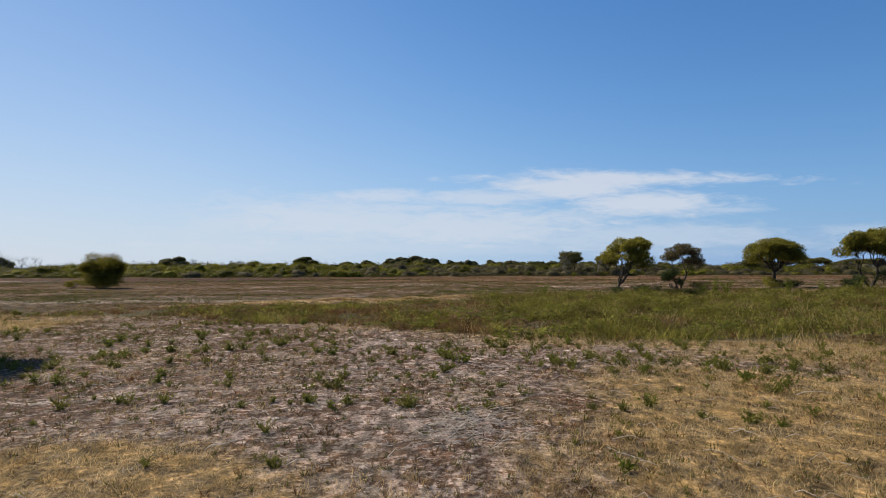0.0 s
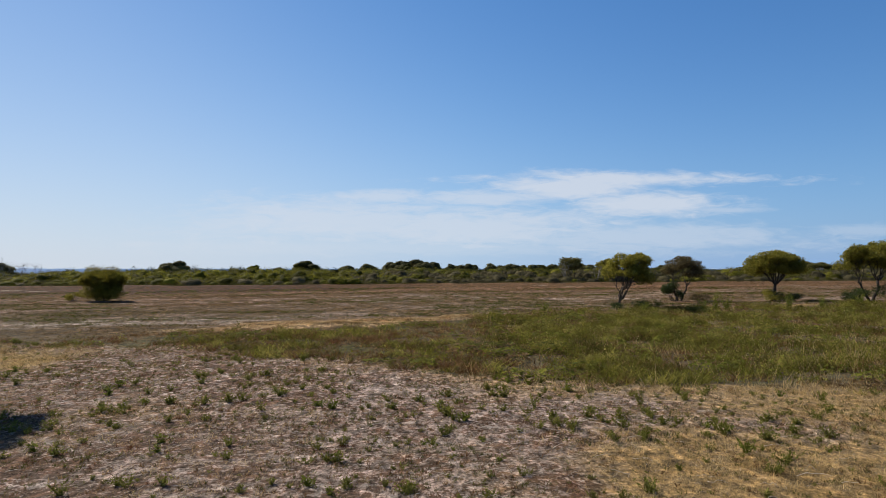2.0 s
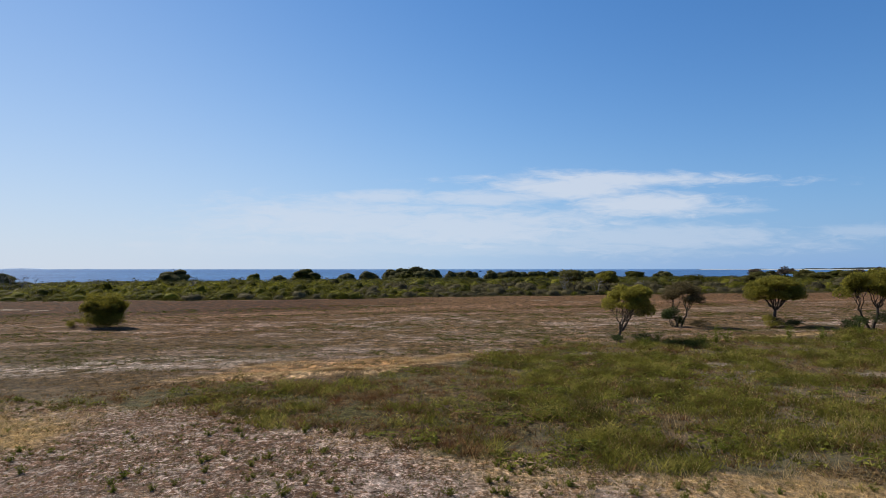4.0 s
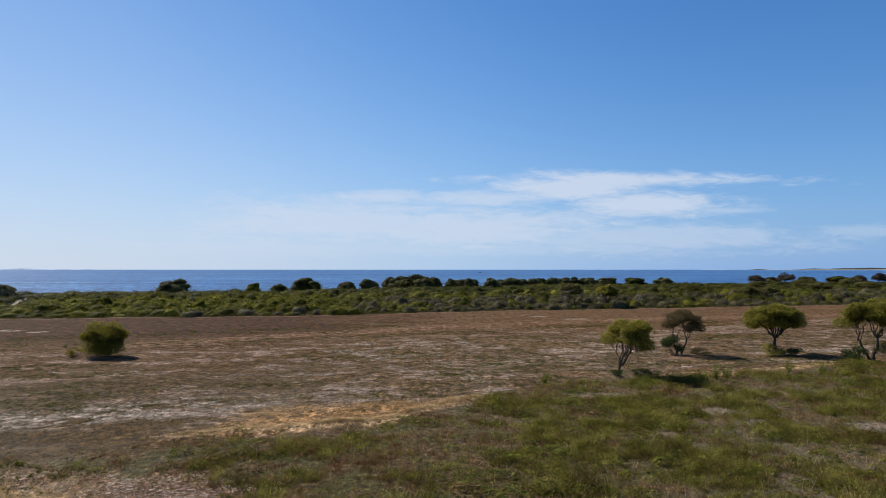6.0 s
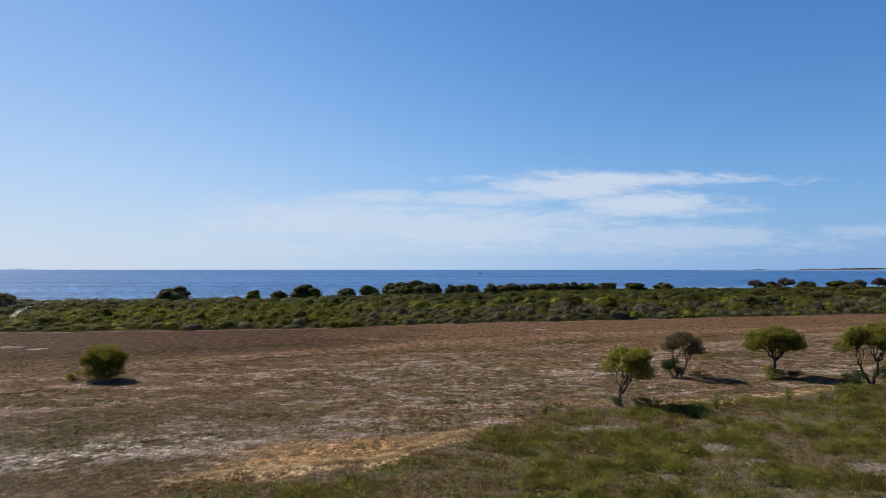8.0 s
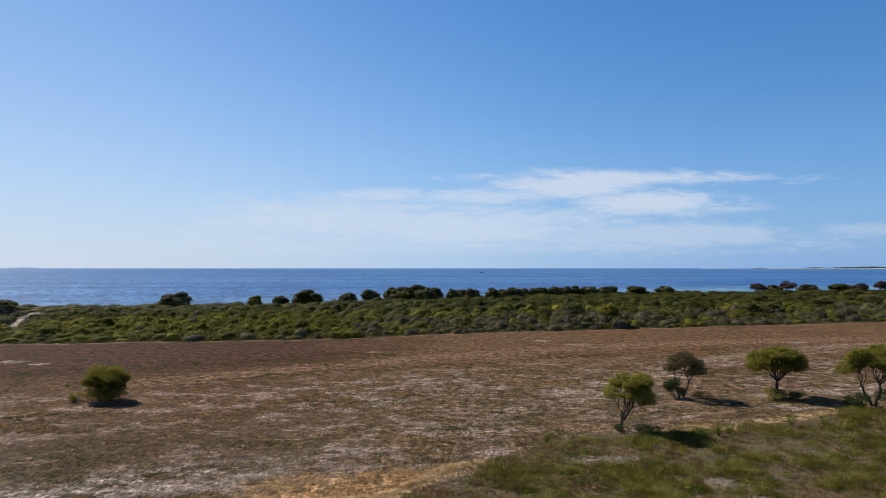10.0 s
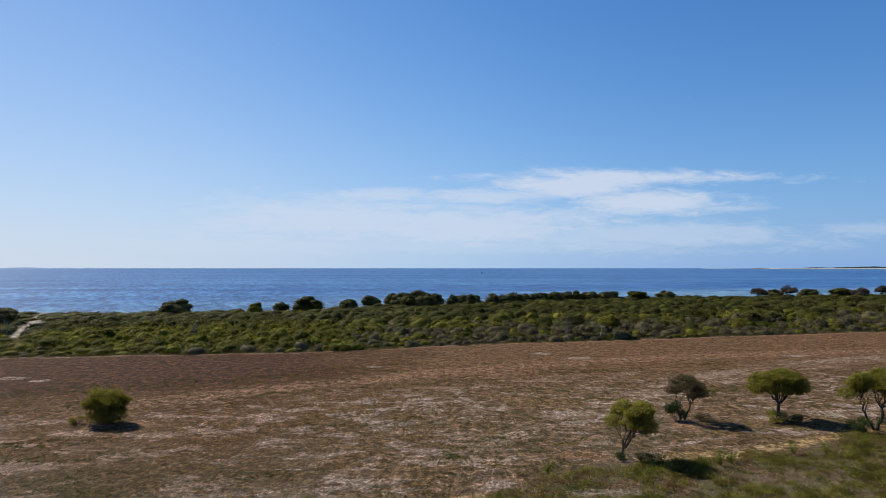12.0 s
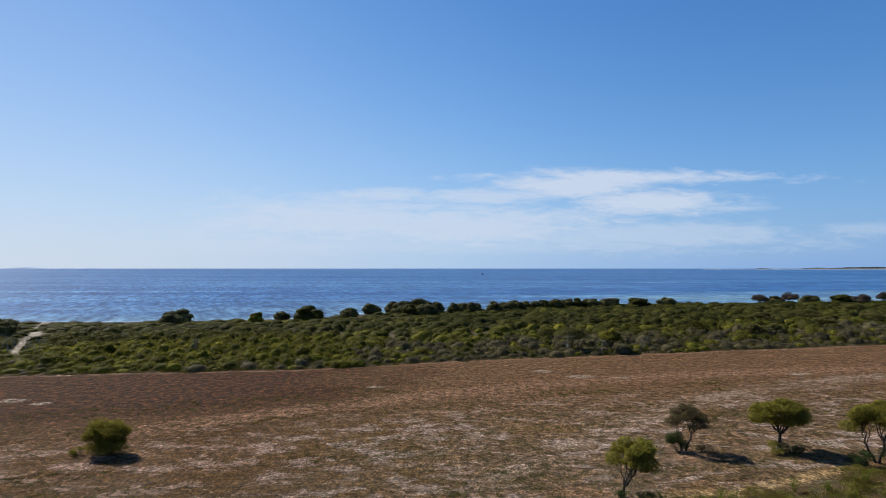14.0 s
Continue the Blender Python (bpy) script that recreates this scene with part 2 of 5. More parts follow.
    mown = n.mix(n.mul(track, n.smooth(ax.outputs[0], 0.0, 5.0, 0.0, 0.6)), mown, (0.36, 0.29, 0.265))
    olive = n.mul(n.smooth(n.add(ax.outputs[0], n.mul(n.sub(big, 0.5), 24.0)), 3.0, -14.0), n.smooth(tuft, 0.60, 0.46, 0.15, 0.85))
    mown = n.mix(olive, mown, (0.092, 0.060, 0.023))
    redden = n.mix(n.smooth(tuft, 0.44, 0.60), (0.030, 0.014, 0.005), (0.118, 0.052, 0.020))
    mown = n.mix(n.mul(brown, 0.95), mown, redden)
    west = n.mul(n.smooth(n.add(ax.outputs[0], n.mul(n.sub(big, 0.5), 24.0)), 6.0, -8.0), n.smooth(n.sub(y, n.mul(x, 0.3)), 60.0, 52.0))
    bare = n.noise(n.stretch(p, 0.27, 0.42), 1.0, 7, 0.74)
    mown = n.mix(n.mul(west, n.smooth(bare, 0.515, 0.575, 0.0, 0.8)), mown, (0.34, 0.292, 0.30))
    mown = n.mix(n.mul(west, n.smooth(bare, 0.52, 0.44, 0.0, 0.85)), mown, (0.118, 0.076, 0.028))
    flank = n.smooth(n.add(ax.outputs[0], n.mul(n.sub(big, 0.5), 24.0)), 2.0, -20.0)
    mown = n.mix(1.0, mown, n.mix(flank, (1.03, 0.99, 0.93), (0.88, 0.71, 0.60)), "MULTIPLY")
    rank = n.mul(flank, n.smooth(n.sub(y, n.mul(x, 0.35)), 46.0, 38.0))
    mown = n.mix(n.mul(rank, n.smooth(bare, 0.62, 0.52, 0.45, 0.92)), mown, (0.076, 0.050, 0.019))
    # a raked reddish streak, and bare sandy spots
    rake = n.add(n.sub(ax.outputs[1], n.sub(n.mul(ax.outputs[0], 0.47), n.mul(xx, 0.0035))), n.mul(n.sub(mid, 0.5), 4.0))
    rake = n.mul(n.mul(n.band(rake, 62.4, 66.4, 1.1), n.smooth(ax.outputs[0], -32.0, -22.0)), n.smooth(tuft, 0.38, 0.58))
    mown = n.mix(n.mul(rake, 0.7), mown, (0.29, 0.175, 0.12))
    spots = 0.0
    speckle = n.noise(p, 1.4, 6, 0.75)
    for sx, sy, rx, ry in ((12.3, 77.9, 1.1, 0.9), (16.3, 74.3, 1.7, 0.8), (20.8, 73.4, 1.2, 0.6), (-43.2, 61.0, 1.3, 0.8), (-39.5, 59.8, 0.9, 0.6),
                           (-7.8, 67.8, 0.9, 0.6), (43.5, 76.0, 1.3, 0.8), (29.0, 46.8, 1.3, 1.0)):
        ex, ey = n.op("DIVIDE", n.sub(ax.outputs[0], sx), rx), n.op("DIVIDE", n.sub(ax.outputs[1], sy), ry)
        q = n.smooth(n.add(n.add(n.mul(ex, ex), n.mul(ey, ey)), n.mul(n.sub(n.add(small, n.mul(mid, 0.6)), 0.8), 7.0)), 1.4, 0.5)
        spots = n.op("MAXIMUM", spots, q) if spots else q
    mown = n.mix(n.mul(spots, n.smooth(speckle, 0.40, 0.52, 0.0, 0.85)), mown, (0.36, 0.31, 0.28))
    rusty = 0.0
    for sx, sy, rx, ry in ((8.4, 36.9, 2.0, 0.8), (17.3, 43.5, 1.7, 0.8), (-22.3, 44.0, 1.2, 0.6)):
        ex, ey = n.op("DIVIDE", n.sub(ax.outputs[0], sx), rx), n.op("DIVIDE", n.sub(ax.outputs[1], sy), ry)
        q = n.smooth(n.add(n.add(n.mul(ex, ex), n.mul(ey, ey)), n.mul(n.sub(n.add(small, n.mul(mid, 0.6)), 0.8), 5.0)), 1.5, 0.4)
        rusty = n.op("MAXIMUM", rusty, q) if rusty else q
    mown = n.mix(n.mul(rusty, 0.65), mown, (0.29, 0.165, 0.10))
    hem = n.mul(n.band(d, 0.1, 1.3, 0.5), n.mul(n.smooth(ax.outputs[0], 11.0, 16.0), n.smooth(ax.outputs[0], 30.0, 25.0)))
    mown = n.mix(n.mul(hem, n.smooth(tuft, 0.40, 0.58, 0.2, 0.9)), mown, (0.46, 0.33, 0.17))
    lens = n.noise(n.stretch(p, 0.10, 0.42, turn=-13), 1.0, 4, 0.55)
    mown = n.mix(n.mul(n.smooth(lens, 0.69, 0.72), 0.6), mown, SANDY)
    streak2 = n.mul(n.band(n.sub(n.add(ax.outputs[1], n.mul(n.sub(mid, 0.5), 2.5)), n.mul(ax.outputs[0], 0.44)), 31.4, 35.2, 1.2), n.smooth(ax.outputs[0], -4.0, -13.0))
    mown = n.mix(n.mul(streak2, n.smooth(n.add(speckle, n.mul(mid, 0.8)), 0.82, 0.97, 0.0, 0.85)), mown, (0.42, 0.36, 0.35))
    crest = n.ramp(n.op("DIVIDE", n.add(ax.outputs[0], 11.0), 14.0), *[((bx + 11) / 14, ((by - 22) / 10,) * 3) for bx, by in zip(RIDGE_X, RIDGE_Y)])
    dr = n.sub(n.add(ax.outputs[1], n.mul(n.sub(mid, 0.5), 1.6)), n.add(22.0, n.mul(crest, 10.0)))
    gold = n.mul(n.band(dr, -0.6, 0.7, 0.4), n.mul(n.smooth(ax.outputs[0], -11.5, -5.5, 0.0, 0.9), n.smooth(ax.outputs[0], 2.6, 0.8)))
    upper = n.sub(n.add(ax.outputs[1], n.mul(n.sub(mid, 0.5), 3.0)), n.mul(ax.outputs[0], 0.18))
    gold2 = n.mul(n.mul(n.smooth(d, -0.3, 0.5), n.smooth(upper, 30.4, 28.2)), n.mul(n.smooth(ax.outputs[0], -10.5, -6.8), n.smooth(ax.outputs[0], 4.0, 0.2)))
    mown = n.mix(n.mul(gold2, n.smooth(tuft, 0.40, 0.58, 0.4, 1.0)), mown, (0.40, 0.235, 0.11))
    mown = n.mix(n.mul(gold, n.smooth(small, 0.25, 0.6, 0.55, 1.0)), mown, GOLD)
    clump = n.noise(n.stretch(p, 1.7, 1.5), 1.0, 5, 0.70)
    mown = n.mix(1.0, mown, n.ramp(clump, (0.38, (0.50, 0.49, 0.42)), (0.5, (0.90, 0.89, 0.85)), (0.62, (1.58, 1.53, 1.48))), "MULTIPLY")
    c = n.mix(n.smooth(d, -0.7, 0.5), c, mown)
    # painted tufts and hollows: dark specks stand in for shade, light for lit tufts
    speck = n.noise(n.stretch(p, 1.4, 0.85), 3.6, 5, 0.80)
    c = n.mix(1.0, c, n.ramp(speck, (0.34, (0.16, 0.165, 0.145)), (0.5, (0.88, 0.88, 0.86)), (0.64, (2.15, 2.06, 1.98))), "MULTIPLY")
    return c, p, ax, small, mid


def ground_material():
    m, n = material("ground")
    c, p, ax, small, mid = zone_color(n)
    # heath floor, then beach sand, past the field's edge
    edge = n.ramp(n.op("DIVIDE", n.add(ax.outputs[0], 54.0), 130.0), *[((bx + 54) / 130, ((by - 70) / 40,) * 3) for bx, by in zip(EDGE_X[1:-1], EDGE_Y[1:-1])])
    s = n.sub(ax.outputs[1], n.add(70.0, n.mul(edge, 40.0)))
    s = n.add(s, n.mul(n.sub(mid, 0.5), 2.5))
    bank = n.mul(n.band(s, -1.5, -0.1, 0.4), n.smooth(n.noise(n.stretch(p, 0.3, 1.0, turn=-13), 1.0, 5, 0.7), 0.40, 0.56))
    c = n.mix(n.mul(bank, 0.5), c, (0.34, 0.22, 0.15))
    floor_c = n.mix(small, (0.05, 0.045, 0.03), (0.16, 0.13, 0.09))
    c = n.mix(n.smooth(s, -0.4, 0.8), c, floor_c)
    sand = n.mix(n.smooth(n.noise(p, 0.9, 5, 0.7), 0.4, 0.6), (0.22, 0.185, 0.15), (0.50, 0.45, 0.40))
    lower = n.put("ShaderNodeSeparateXYZ")
    n.wire(n.put("ShaderNodeNewGeometry").outputs["Position"], lower.inputs[0])
    c = n.mix(n.smooth(lower.outputs[2], 0.1, -0.5), c, sand)
    # sand path
    gap = n.sub(ax.outputs[0], n.sub(-12.5, n.mul(ax.outputs[1], 0.567)))
    gap = n.op("ABSOLUTE", n.add(gap, n.mul(n.sub(n.noise(p, 0.22, 3), 0.5), 2.5)))
    c = n.mix(n.mul(n.smooth(gap, 1.35, 0.8), n.smooth(ax.outputs[1], 86.0, 90.0)), c, sand)
    # low spots of the grain are darkened in colour too, as crevice shade
    grain = n.noise(p, 16.0, 7, 0.8)
    c = n.mix(1.0, c, n.ramp(grain, (0.32, (0.35, 0.33, 0.32)), (0.5, (0.95, 0.95, 0.95)), (0.68, (1.6, 1.6, 1.6))), "MULTIPLY")
    hgt = n.add(n.mul(grain, 0.35), n.add(small, n.mul(n.noise(p, 9.0, 5, 0.7), 0.6)))
    finish(n, c, 0.95, n.bump(hgt, 1.0, 0.11), spec=0.08)
    return m


def grass_material(name, tints, share, rough=0.75, translucent=0.4, low=0.6, high=1.4, scale=2.2):
    """Dry or green blades: the plan's colour mixed with tints that change from tuft to tuft and blade to blade."""
    m, n = material(name)
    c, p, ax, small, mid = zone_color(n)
    rnd = n.put("ShaderNodeNewGeometry").outputs["Random Per Island"]
    tuft = n.noise(p, scale, 1.0, 0.5)
    stops = [(0.34 + 0.32 * i / (len(tints) - 1), t) for i, t in enumerate(tints)]
    c = n.mix(n.add(share * 0.75, n.mul(rnd, share * 0.4)), c, n.ramp(n.add(tuft, n.mul(n.sub(mid, 0.5), 0.25)), *stops))
    c = n.mix(1.0, c, n.ramp(rnd, (0.0, (low, low, low)), (0.6, (1.0, 1.0, 0.97)), (1.0, (high, high * 0.96, high * 0.9))), "MULTIPLY")
    finish(n, c, rough, spec=0.04, translucent=translucent)
    return m


def leaf_material(name, dark, light, tip, scale=0.5, translucent=0.32, lively=0.75, grain=0.0, even=0.0):
    m, n = material(name)
    geo = n.put("ShaderNodeNewGeometry")
    big = n.noise(geo.outputs["Position"], scale, 3, 0.6)
    c = n.mix(n.smooth(big, 0.36, 0.64), dark, light)
    c = n.mix(n.mul(n.smooth(geo.outputs["Random Per Island"], 0.55, 1.0), lively), c, tip)
    c = n.mix(1.0, c, n.ramp(geo.outputs["Random Per Island"], (0.0, (0.7 + 0.2 * even,) * 3), (1.0, (1.2 - 0.1 * even, 1.2 - 0.1 * even, 1.15 - 0.1 * even))), "MULTIPLY")
    relief = None
    if grain:
        g = n.noise(geo.outputs["Position"], grain, 4, 0.7)
        c = n.mix(1.0, c, n.ramp(g, (0.34, (0.55, 0.55, 0.55)), (0.52, (1.0, 1.0, 1.0)), (0.68, (1.55, 1.5, 1.4))), "MULTIPLY")
        relief = n.bump(g, 0.8, 0.2)
    finish(n, c, 0.75, relief, spec=0.05, translucent=translucent, tcolor=n.mix(0.5, c, tip))
    return m


def bark_material(name, a, b):
    m, n = material(name)
    p = n.put("ShaderNodeNewGeometry").outputs["Position"]
    f = n.noise(n.stretch(p, 14, 14, 3), 1.0, 5, 0.65)
    finish(n, n.mix(n.smooth(f, 0.35, 0.65), a, b), 0.9, n.bump(f, 0.8, 0.02), spec=0.2)
    return m


M_GROUND = ground_material()
M_DRY = grass_material("dry_grass", ((0.47, 0.33, 0.145), (0.66, 0.48, 0.235), (0.79, 0.625, 0.36)), 0.85)
M_STUBBLE = grass_material("mown_stubble", ((0.13, 0.12, 0.035), (0.20, 0.155, 0.065), (0.30, 0.20, 0.10), (0.48, 0.34, 0.17)), 0.40, 0.8, 0.4, 0.5, 1.5, 1.9)
M_WEED = grass_material("green_grass", ((0.10, 0.094, 0.021), (0.185, 0.185, 0.030), (0.35, 0.32, 0.08)), 0.92, 0.65, 0.45, 0.6, 1.4, 0.8)
M_BROWNWEED = grass_material("brown_weed_stalks", ((0.14, 0.06, 0.03), (0.21, 0.12, 0.055), (0.34, 0.23, 0.11)), 0.9)
M_HERB = leaf_material("herb_leaves", (0.125, 0.135, 0.026), (0.205, 0.21, 0.043), (0.31, 0.295, 0.075), 3.0)
M_STALK = bark_material("bleached_stalks", (0.50, 0.43, 0.36), (0.78, 0.70, 0.62))
M_BARK = bark_material("grey_brown_bark", (0.030, 0.024, 0.020), (0.085, 0.070, 0.058))
M_TREE = leaf_material("tree_leaves", (0.10, 0.106, 0.024), (0.215, 0.205, 0.040), (0.43, 0.385, 0.07), 0.8, 0.55)
M_OLIVE = leaf_material("olive_brown_leaves", (0.08, 0.068, 0.03), (0.135, 0.11, 0.05), (0.24, 0.19, 0.105), 0.8, 0.32)
M_BUSH = leaf_material("bush_leaves", (0.05, 0.055, 0.012), (0.125, 0.12, 0.018), (0.44, 0.385, 0.06), 0.9, 0.40)
M_BASE = leaf_material("undershrub_leaves", (0.03, 0.05, 0.018), (0.06, 0.085, 0.03), (0.10, 0.13, 0.05), 1.0, 0.25)
HEATH = [leaf_material("heath_green", (0.052, 0.056, 0.010), (0.110, 0.113, 0.016), (0.235, 0.222, 0.032), 0.45, 0.40, lively=0.5, even=0.2),
         leaf_material("heath_dark", (0.036, 0.040, 0.010), (0.076, 0.079, 0.015), (0.135, 0.130, 0.027), 0.4, 0.38, lively=0.45, even=0.2),
         leaf_material("heath_grey", (0.075, 0.067, 0.039), (0.130, 0.114, 0.062), (0.188, 0.165, 0.092), 0.45, 0.34, lively=0.5, even=0.2),
         leaf_material("heath_lime", (0.115, 0.122, 0.016), (0.20, 0.203, 0.025), (0.34, 0.315, 0.042), 0.5, 0.42, lively=0.5, even=0.2)]
M_FLATCROWN = leaf_material("flat_crown_leaves", (0.095, 0.095, 0.032), (0.17, 0.16, 0.055), (0.26, 0.235, 0.08), 0.6, 0.36, lively=0.5)
M_DARKCROWN = leaf_material("coast_shrub_leaves", (0.058, 0.060, 0.024), (0.122, 0.120, 0.048), (0.215, 0.20, 0.09), 0.5, 0.28, grain=4.0, even=0.4)
M_RUSTCROWN = leaf_material("weathered_crown_leaves", (0.075, 0.058, 0.048), (0.125, 0.095, 0.075), (0.18, 0.145, 0.115), 0.5, 0.2)


def water_material():
    m, n = material("sea_water")
    p = n.put("ShaderNodeNewGeometry").outputs["Position"]
    ax = n.put("ShaderNodeSeparateXYZ")
    n.wire(p, ax.inputs[0])
    off = n.sub(ax.outputs[1], n.add(196.0, n.mul(ax.outputs[0], 0.36)))
    patch = n.noise(n.stretch(p, 0.006, 0.03, turn=-20), 1.0, 4, 0.6)
    shallow = n.mul(n.smooth(n.add(off, n.mul(n.sub(patch, 0.5), -300.0)), 130.0, 5.0), n.smooth(ax.outputs[0], -140.0, 40.0, 0.35, 0.85))
    deep = n.mix(n.smooth(n.noise(n.stretch(p, 0.0016, 0.016), 1.0, 7, 0.7), 0.36, 0.66), (0.017, 0.072, 0.255), (0.066, 0.172, 0.385))
    # chop, swell and bright streaks: light on the waves, painted into the colour
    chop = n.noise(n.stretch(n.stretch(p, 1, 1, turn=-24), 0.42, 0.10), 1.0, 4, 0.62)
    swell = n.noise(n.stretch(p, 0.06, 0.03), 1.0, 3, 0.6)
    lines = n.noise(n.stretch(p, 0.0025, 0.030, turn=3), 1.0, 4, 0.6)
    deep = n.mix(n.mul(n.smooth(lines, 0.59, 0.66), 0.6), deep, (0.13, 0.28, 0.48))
    c = n.mix(shallow, deep, (0.17, 0.29, 0.38))
    surf = n.mul(n.smooth(off, 26.0, 4.0), n.smooth(n.noise(n.stretch(p, 0.03, 0.12), 1.0, 4, 0.7), 0.42, 0.6))
    c = n.mix(n.mul(surf, 0.55), c, (0.55, 0.62, 0.68))
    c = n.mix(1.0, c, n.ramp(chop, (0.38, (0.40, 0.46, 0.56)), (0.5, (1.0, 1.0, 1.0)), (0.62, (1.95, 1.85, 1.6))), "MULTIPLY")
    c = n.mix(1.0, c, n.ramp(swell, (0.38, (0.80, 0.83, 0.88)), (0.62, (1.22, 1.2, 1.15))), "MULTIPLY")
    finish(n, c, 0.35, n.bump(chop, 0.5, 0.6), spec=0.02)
    return m


M_SEA = water_material()


# ---- mesh builders ----
def mesh_of(name, verts, faces, mat, smooth=False):
    """A mesh from arrays; all faces have the same number of corners."""
    verts, faces = np.asarray(verts, np.float32), np.asarray(faces, np.int32)
    k = faces.shape[1]
    me = bpy.data.meshes.new(name)
    me.vertices.add(len(verts))
    me.vertices.foreach_set("co", verts.ravel())
    me.loops.add(faces.size)
    me.loops.foreach_set("vertex_index", faces.ravel())
    me.polygons.add(len(faces))
    me.polygons.foreach_set("loop_start", np.arange(0, faces.size, k, dtype=np.int32))
    me.update(calc_edges=True)
    me.validate()
    me.materials.append(mat)
    if smooth:
        me.polygons.foreach_set("use_smooth", np.ones(len(faces), bool))
    return me


def part(name, me, parent, label=""):
    ob = new(name, me)
    ob.parent = parent
    return tagged(ob, label)


RNG = np.random.default_rng(7)


def blades(xy, length, width, lean, rng=RNG, curl=0.5):
    """Grass blades, each a narrow bent strip of three triangles' corners: arrays of verts and faces."""
    n = len(xy)
    z = height(xy[:, 0], xy[:, 1])
    base = np.column_stack([xy, z - 0.01])
    a, face = rng.uniform(0, 2 * np.pi, n), rng.uniform(0, 2 * np.pi, n)
    out = np.column_stack([np.cos(a), np.sin(a), np.zeros(n)])
    side = np.column_stack([np.cos(face), np.sin(face), np.zeros(n)])
    ln, wd, le = (np.broadcast_to(q, n)[:, None] for q in (length, width, lean))
    up = np.array([[0, 0, 1.0]])
    mid = base + up * ln * 0.6 + out * ln * le * 0.35
    tip = base + up * ln * (1 - 0.5 * curl * le) + out * ln * le * 1.0
    v = np.stack([base - side * wd / 2, base + side * wd / 2, mid + side * wd * 0.4, mid - side * wd * 0.4, tip], 1).reshape(-1, 3)
    k = np.arange(n)[:, None] * 5
    tri = np.concatenate([k + [[0, 1, 2]], k + [[0, 2, 3]], k + [[3, 2, 4]]], 0)
    return v, tri


def slivers(xy, length, width, lean, rng=RNG):
    """Far blades: one triangle each."""
    n = len(xy)
    z = height(xy[:, 0], xy[:, 1])
    base = np.column_stack([xy, z - 0.01])
    a, face = rng.uniform(0, 2 * np.pi, n), rng.uniform(0, 2 * np.pi, n)
    ln, wd, le = (np.broadcast_to(q, n)[:, None] for q in (length, width, lean))
    side = np.column_stack([np.cos(face), np.sin(face), np.zeros(n)]) * wd / 2
    tip = base + np.column_stack([np.cos(a), np.sin(a), np.zeros(n)]) * ln * le + np.array([[0, 0, 1.0]]) * ln
    return np.stack([base - side, base + side, tip], 1).reshape(-1, 3), np.arange(3 * n).reshape(-1, 3)


def leaf_cards(centres, size, rng=RNG, droop=0.0, slim=0.45, normals=None, lay=0.75):
    """Diamond leaves, two triangles each, at random turns or lying roughly along a skin."""
    n = len(centres)
    d, other = rng.normal(size=(n, 3)), rng.normal(size=(n, 3))
    d[:, 2] -= droop
    if normals is not None:
        d -= lay * normals * (d * normals).sum(1)[:, None]
        other -= lay * normals * (other * normals).sum(1)[:, None]
    d /= np.linalg.norm(d, axis=1)[:, None]
    s = np.cross(d, np.cross(d, other))
    s /= np.linalg.norm(s, axis=1)[:, None] + 1e-9
    nn = np.cross(d, s)
    sz = np.broadcast_to(size, n)[:, None] * rng.uniform(0.6, 1.35, (n, 1))
    a, b = centres - d * sz / 2, centres + d * sz / 2
    c, e = centres + s * sz * slim / 2 + nn * sz * 0.08, centres - s * sz * slim / 2 + nn * sz * 0.08
    v = np.stack([a, c, b, e], 1).reshape(-1, 3)
    return v, np.arange(4 * n).reshape(-1, 4)


def tube(points, radii, sides=6):
    """A tapered tube through points: verts and quads, capped to a tip by its last radius."""
    points = np.asarray(points, float)
    verts, faces = [], []
    for i, (p, r) in enumerate(zip(points, radii)):
        d = points[min(i + 1, len(points) - 1)] - points[max(i - 1, 0)]
        d /= np.linalg.norm(d) + 1e-9
        s = np.cross(d, (0.31, 0.95, 0.05))
        s /= np.linalg.norm(s)
        t = np.cross(d, s)
        for k in range(sides):
            a = 2 * math.pi * k / sides
            verts.append(p + (s * math.cos(a) + t * math.sin(a)) * r)
    for i in range(len(points) - 1):
        for k in range(sides):
            a, b = i * sides + k, i * sides + (k + 1) % sides
            faces.append((a, b, b + sides, a + sides))
    return np.array(verts), np.array(faces)


def merged(pieces):
    """Several (verts, faces) as one."""
    vs, fs, k = [], [], 0
    for v, f in pieces:
        vs.append(v)
        fs.append(np.asarray(f) + k)
        k += len(v)
    return np.concatenate(vs), np.concatenate(fs)


def bent(a, b, rng, n=5, wobble=0.06, rise=0.0):
    """Points of an uneven curve from a to b."""
    a, b = np.asarray(a, float), np.asarray(b, float)
    t = np.linspace(0, 1, n)[:, None]
    p = a + (b - a) * t
    p[:, 2] += rise * np.linalg.norm(b - a) * np.sin(np.pi * t[:, 0])
    w = rng.normal(size=(n, 3)) * wobble * np.linalg.norm(b - a)
    w[0] = w[-1] = 0
    return p + w


# ---- ground sheet and sea ----
def spread(lo, fine_lo, fine_hi, hi, step_size, grow):
    v = list(np.arange(fine_lo, fine_hi, step_size))
    s = step_size
    while v[-1] < hi:
        s *= grow
        v.append(v[-1] + s)
    s = step_size
    while v[0] > lo:
        s *= grow
        v.insert(0, v[0] - s)
    return np.array(v)


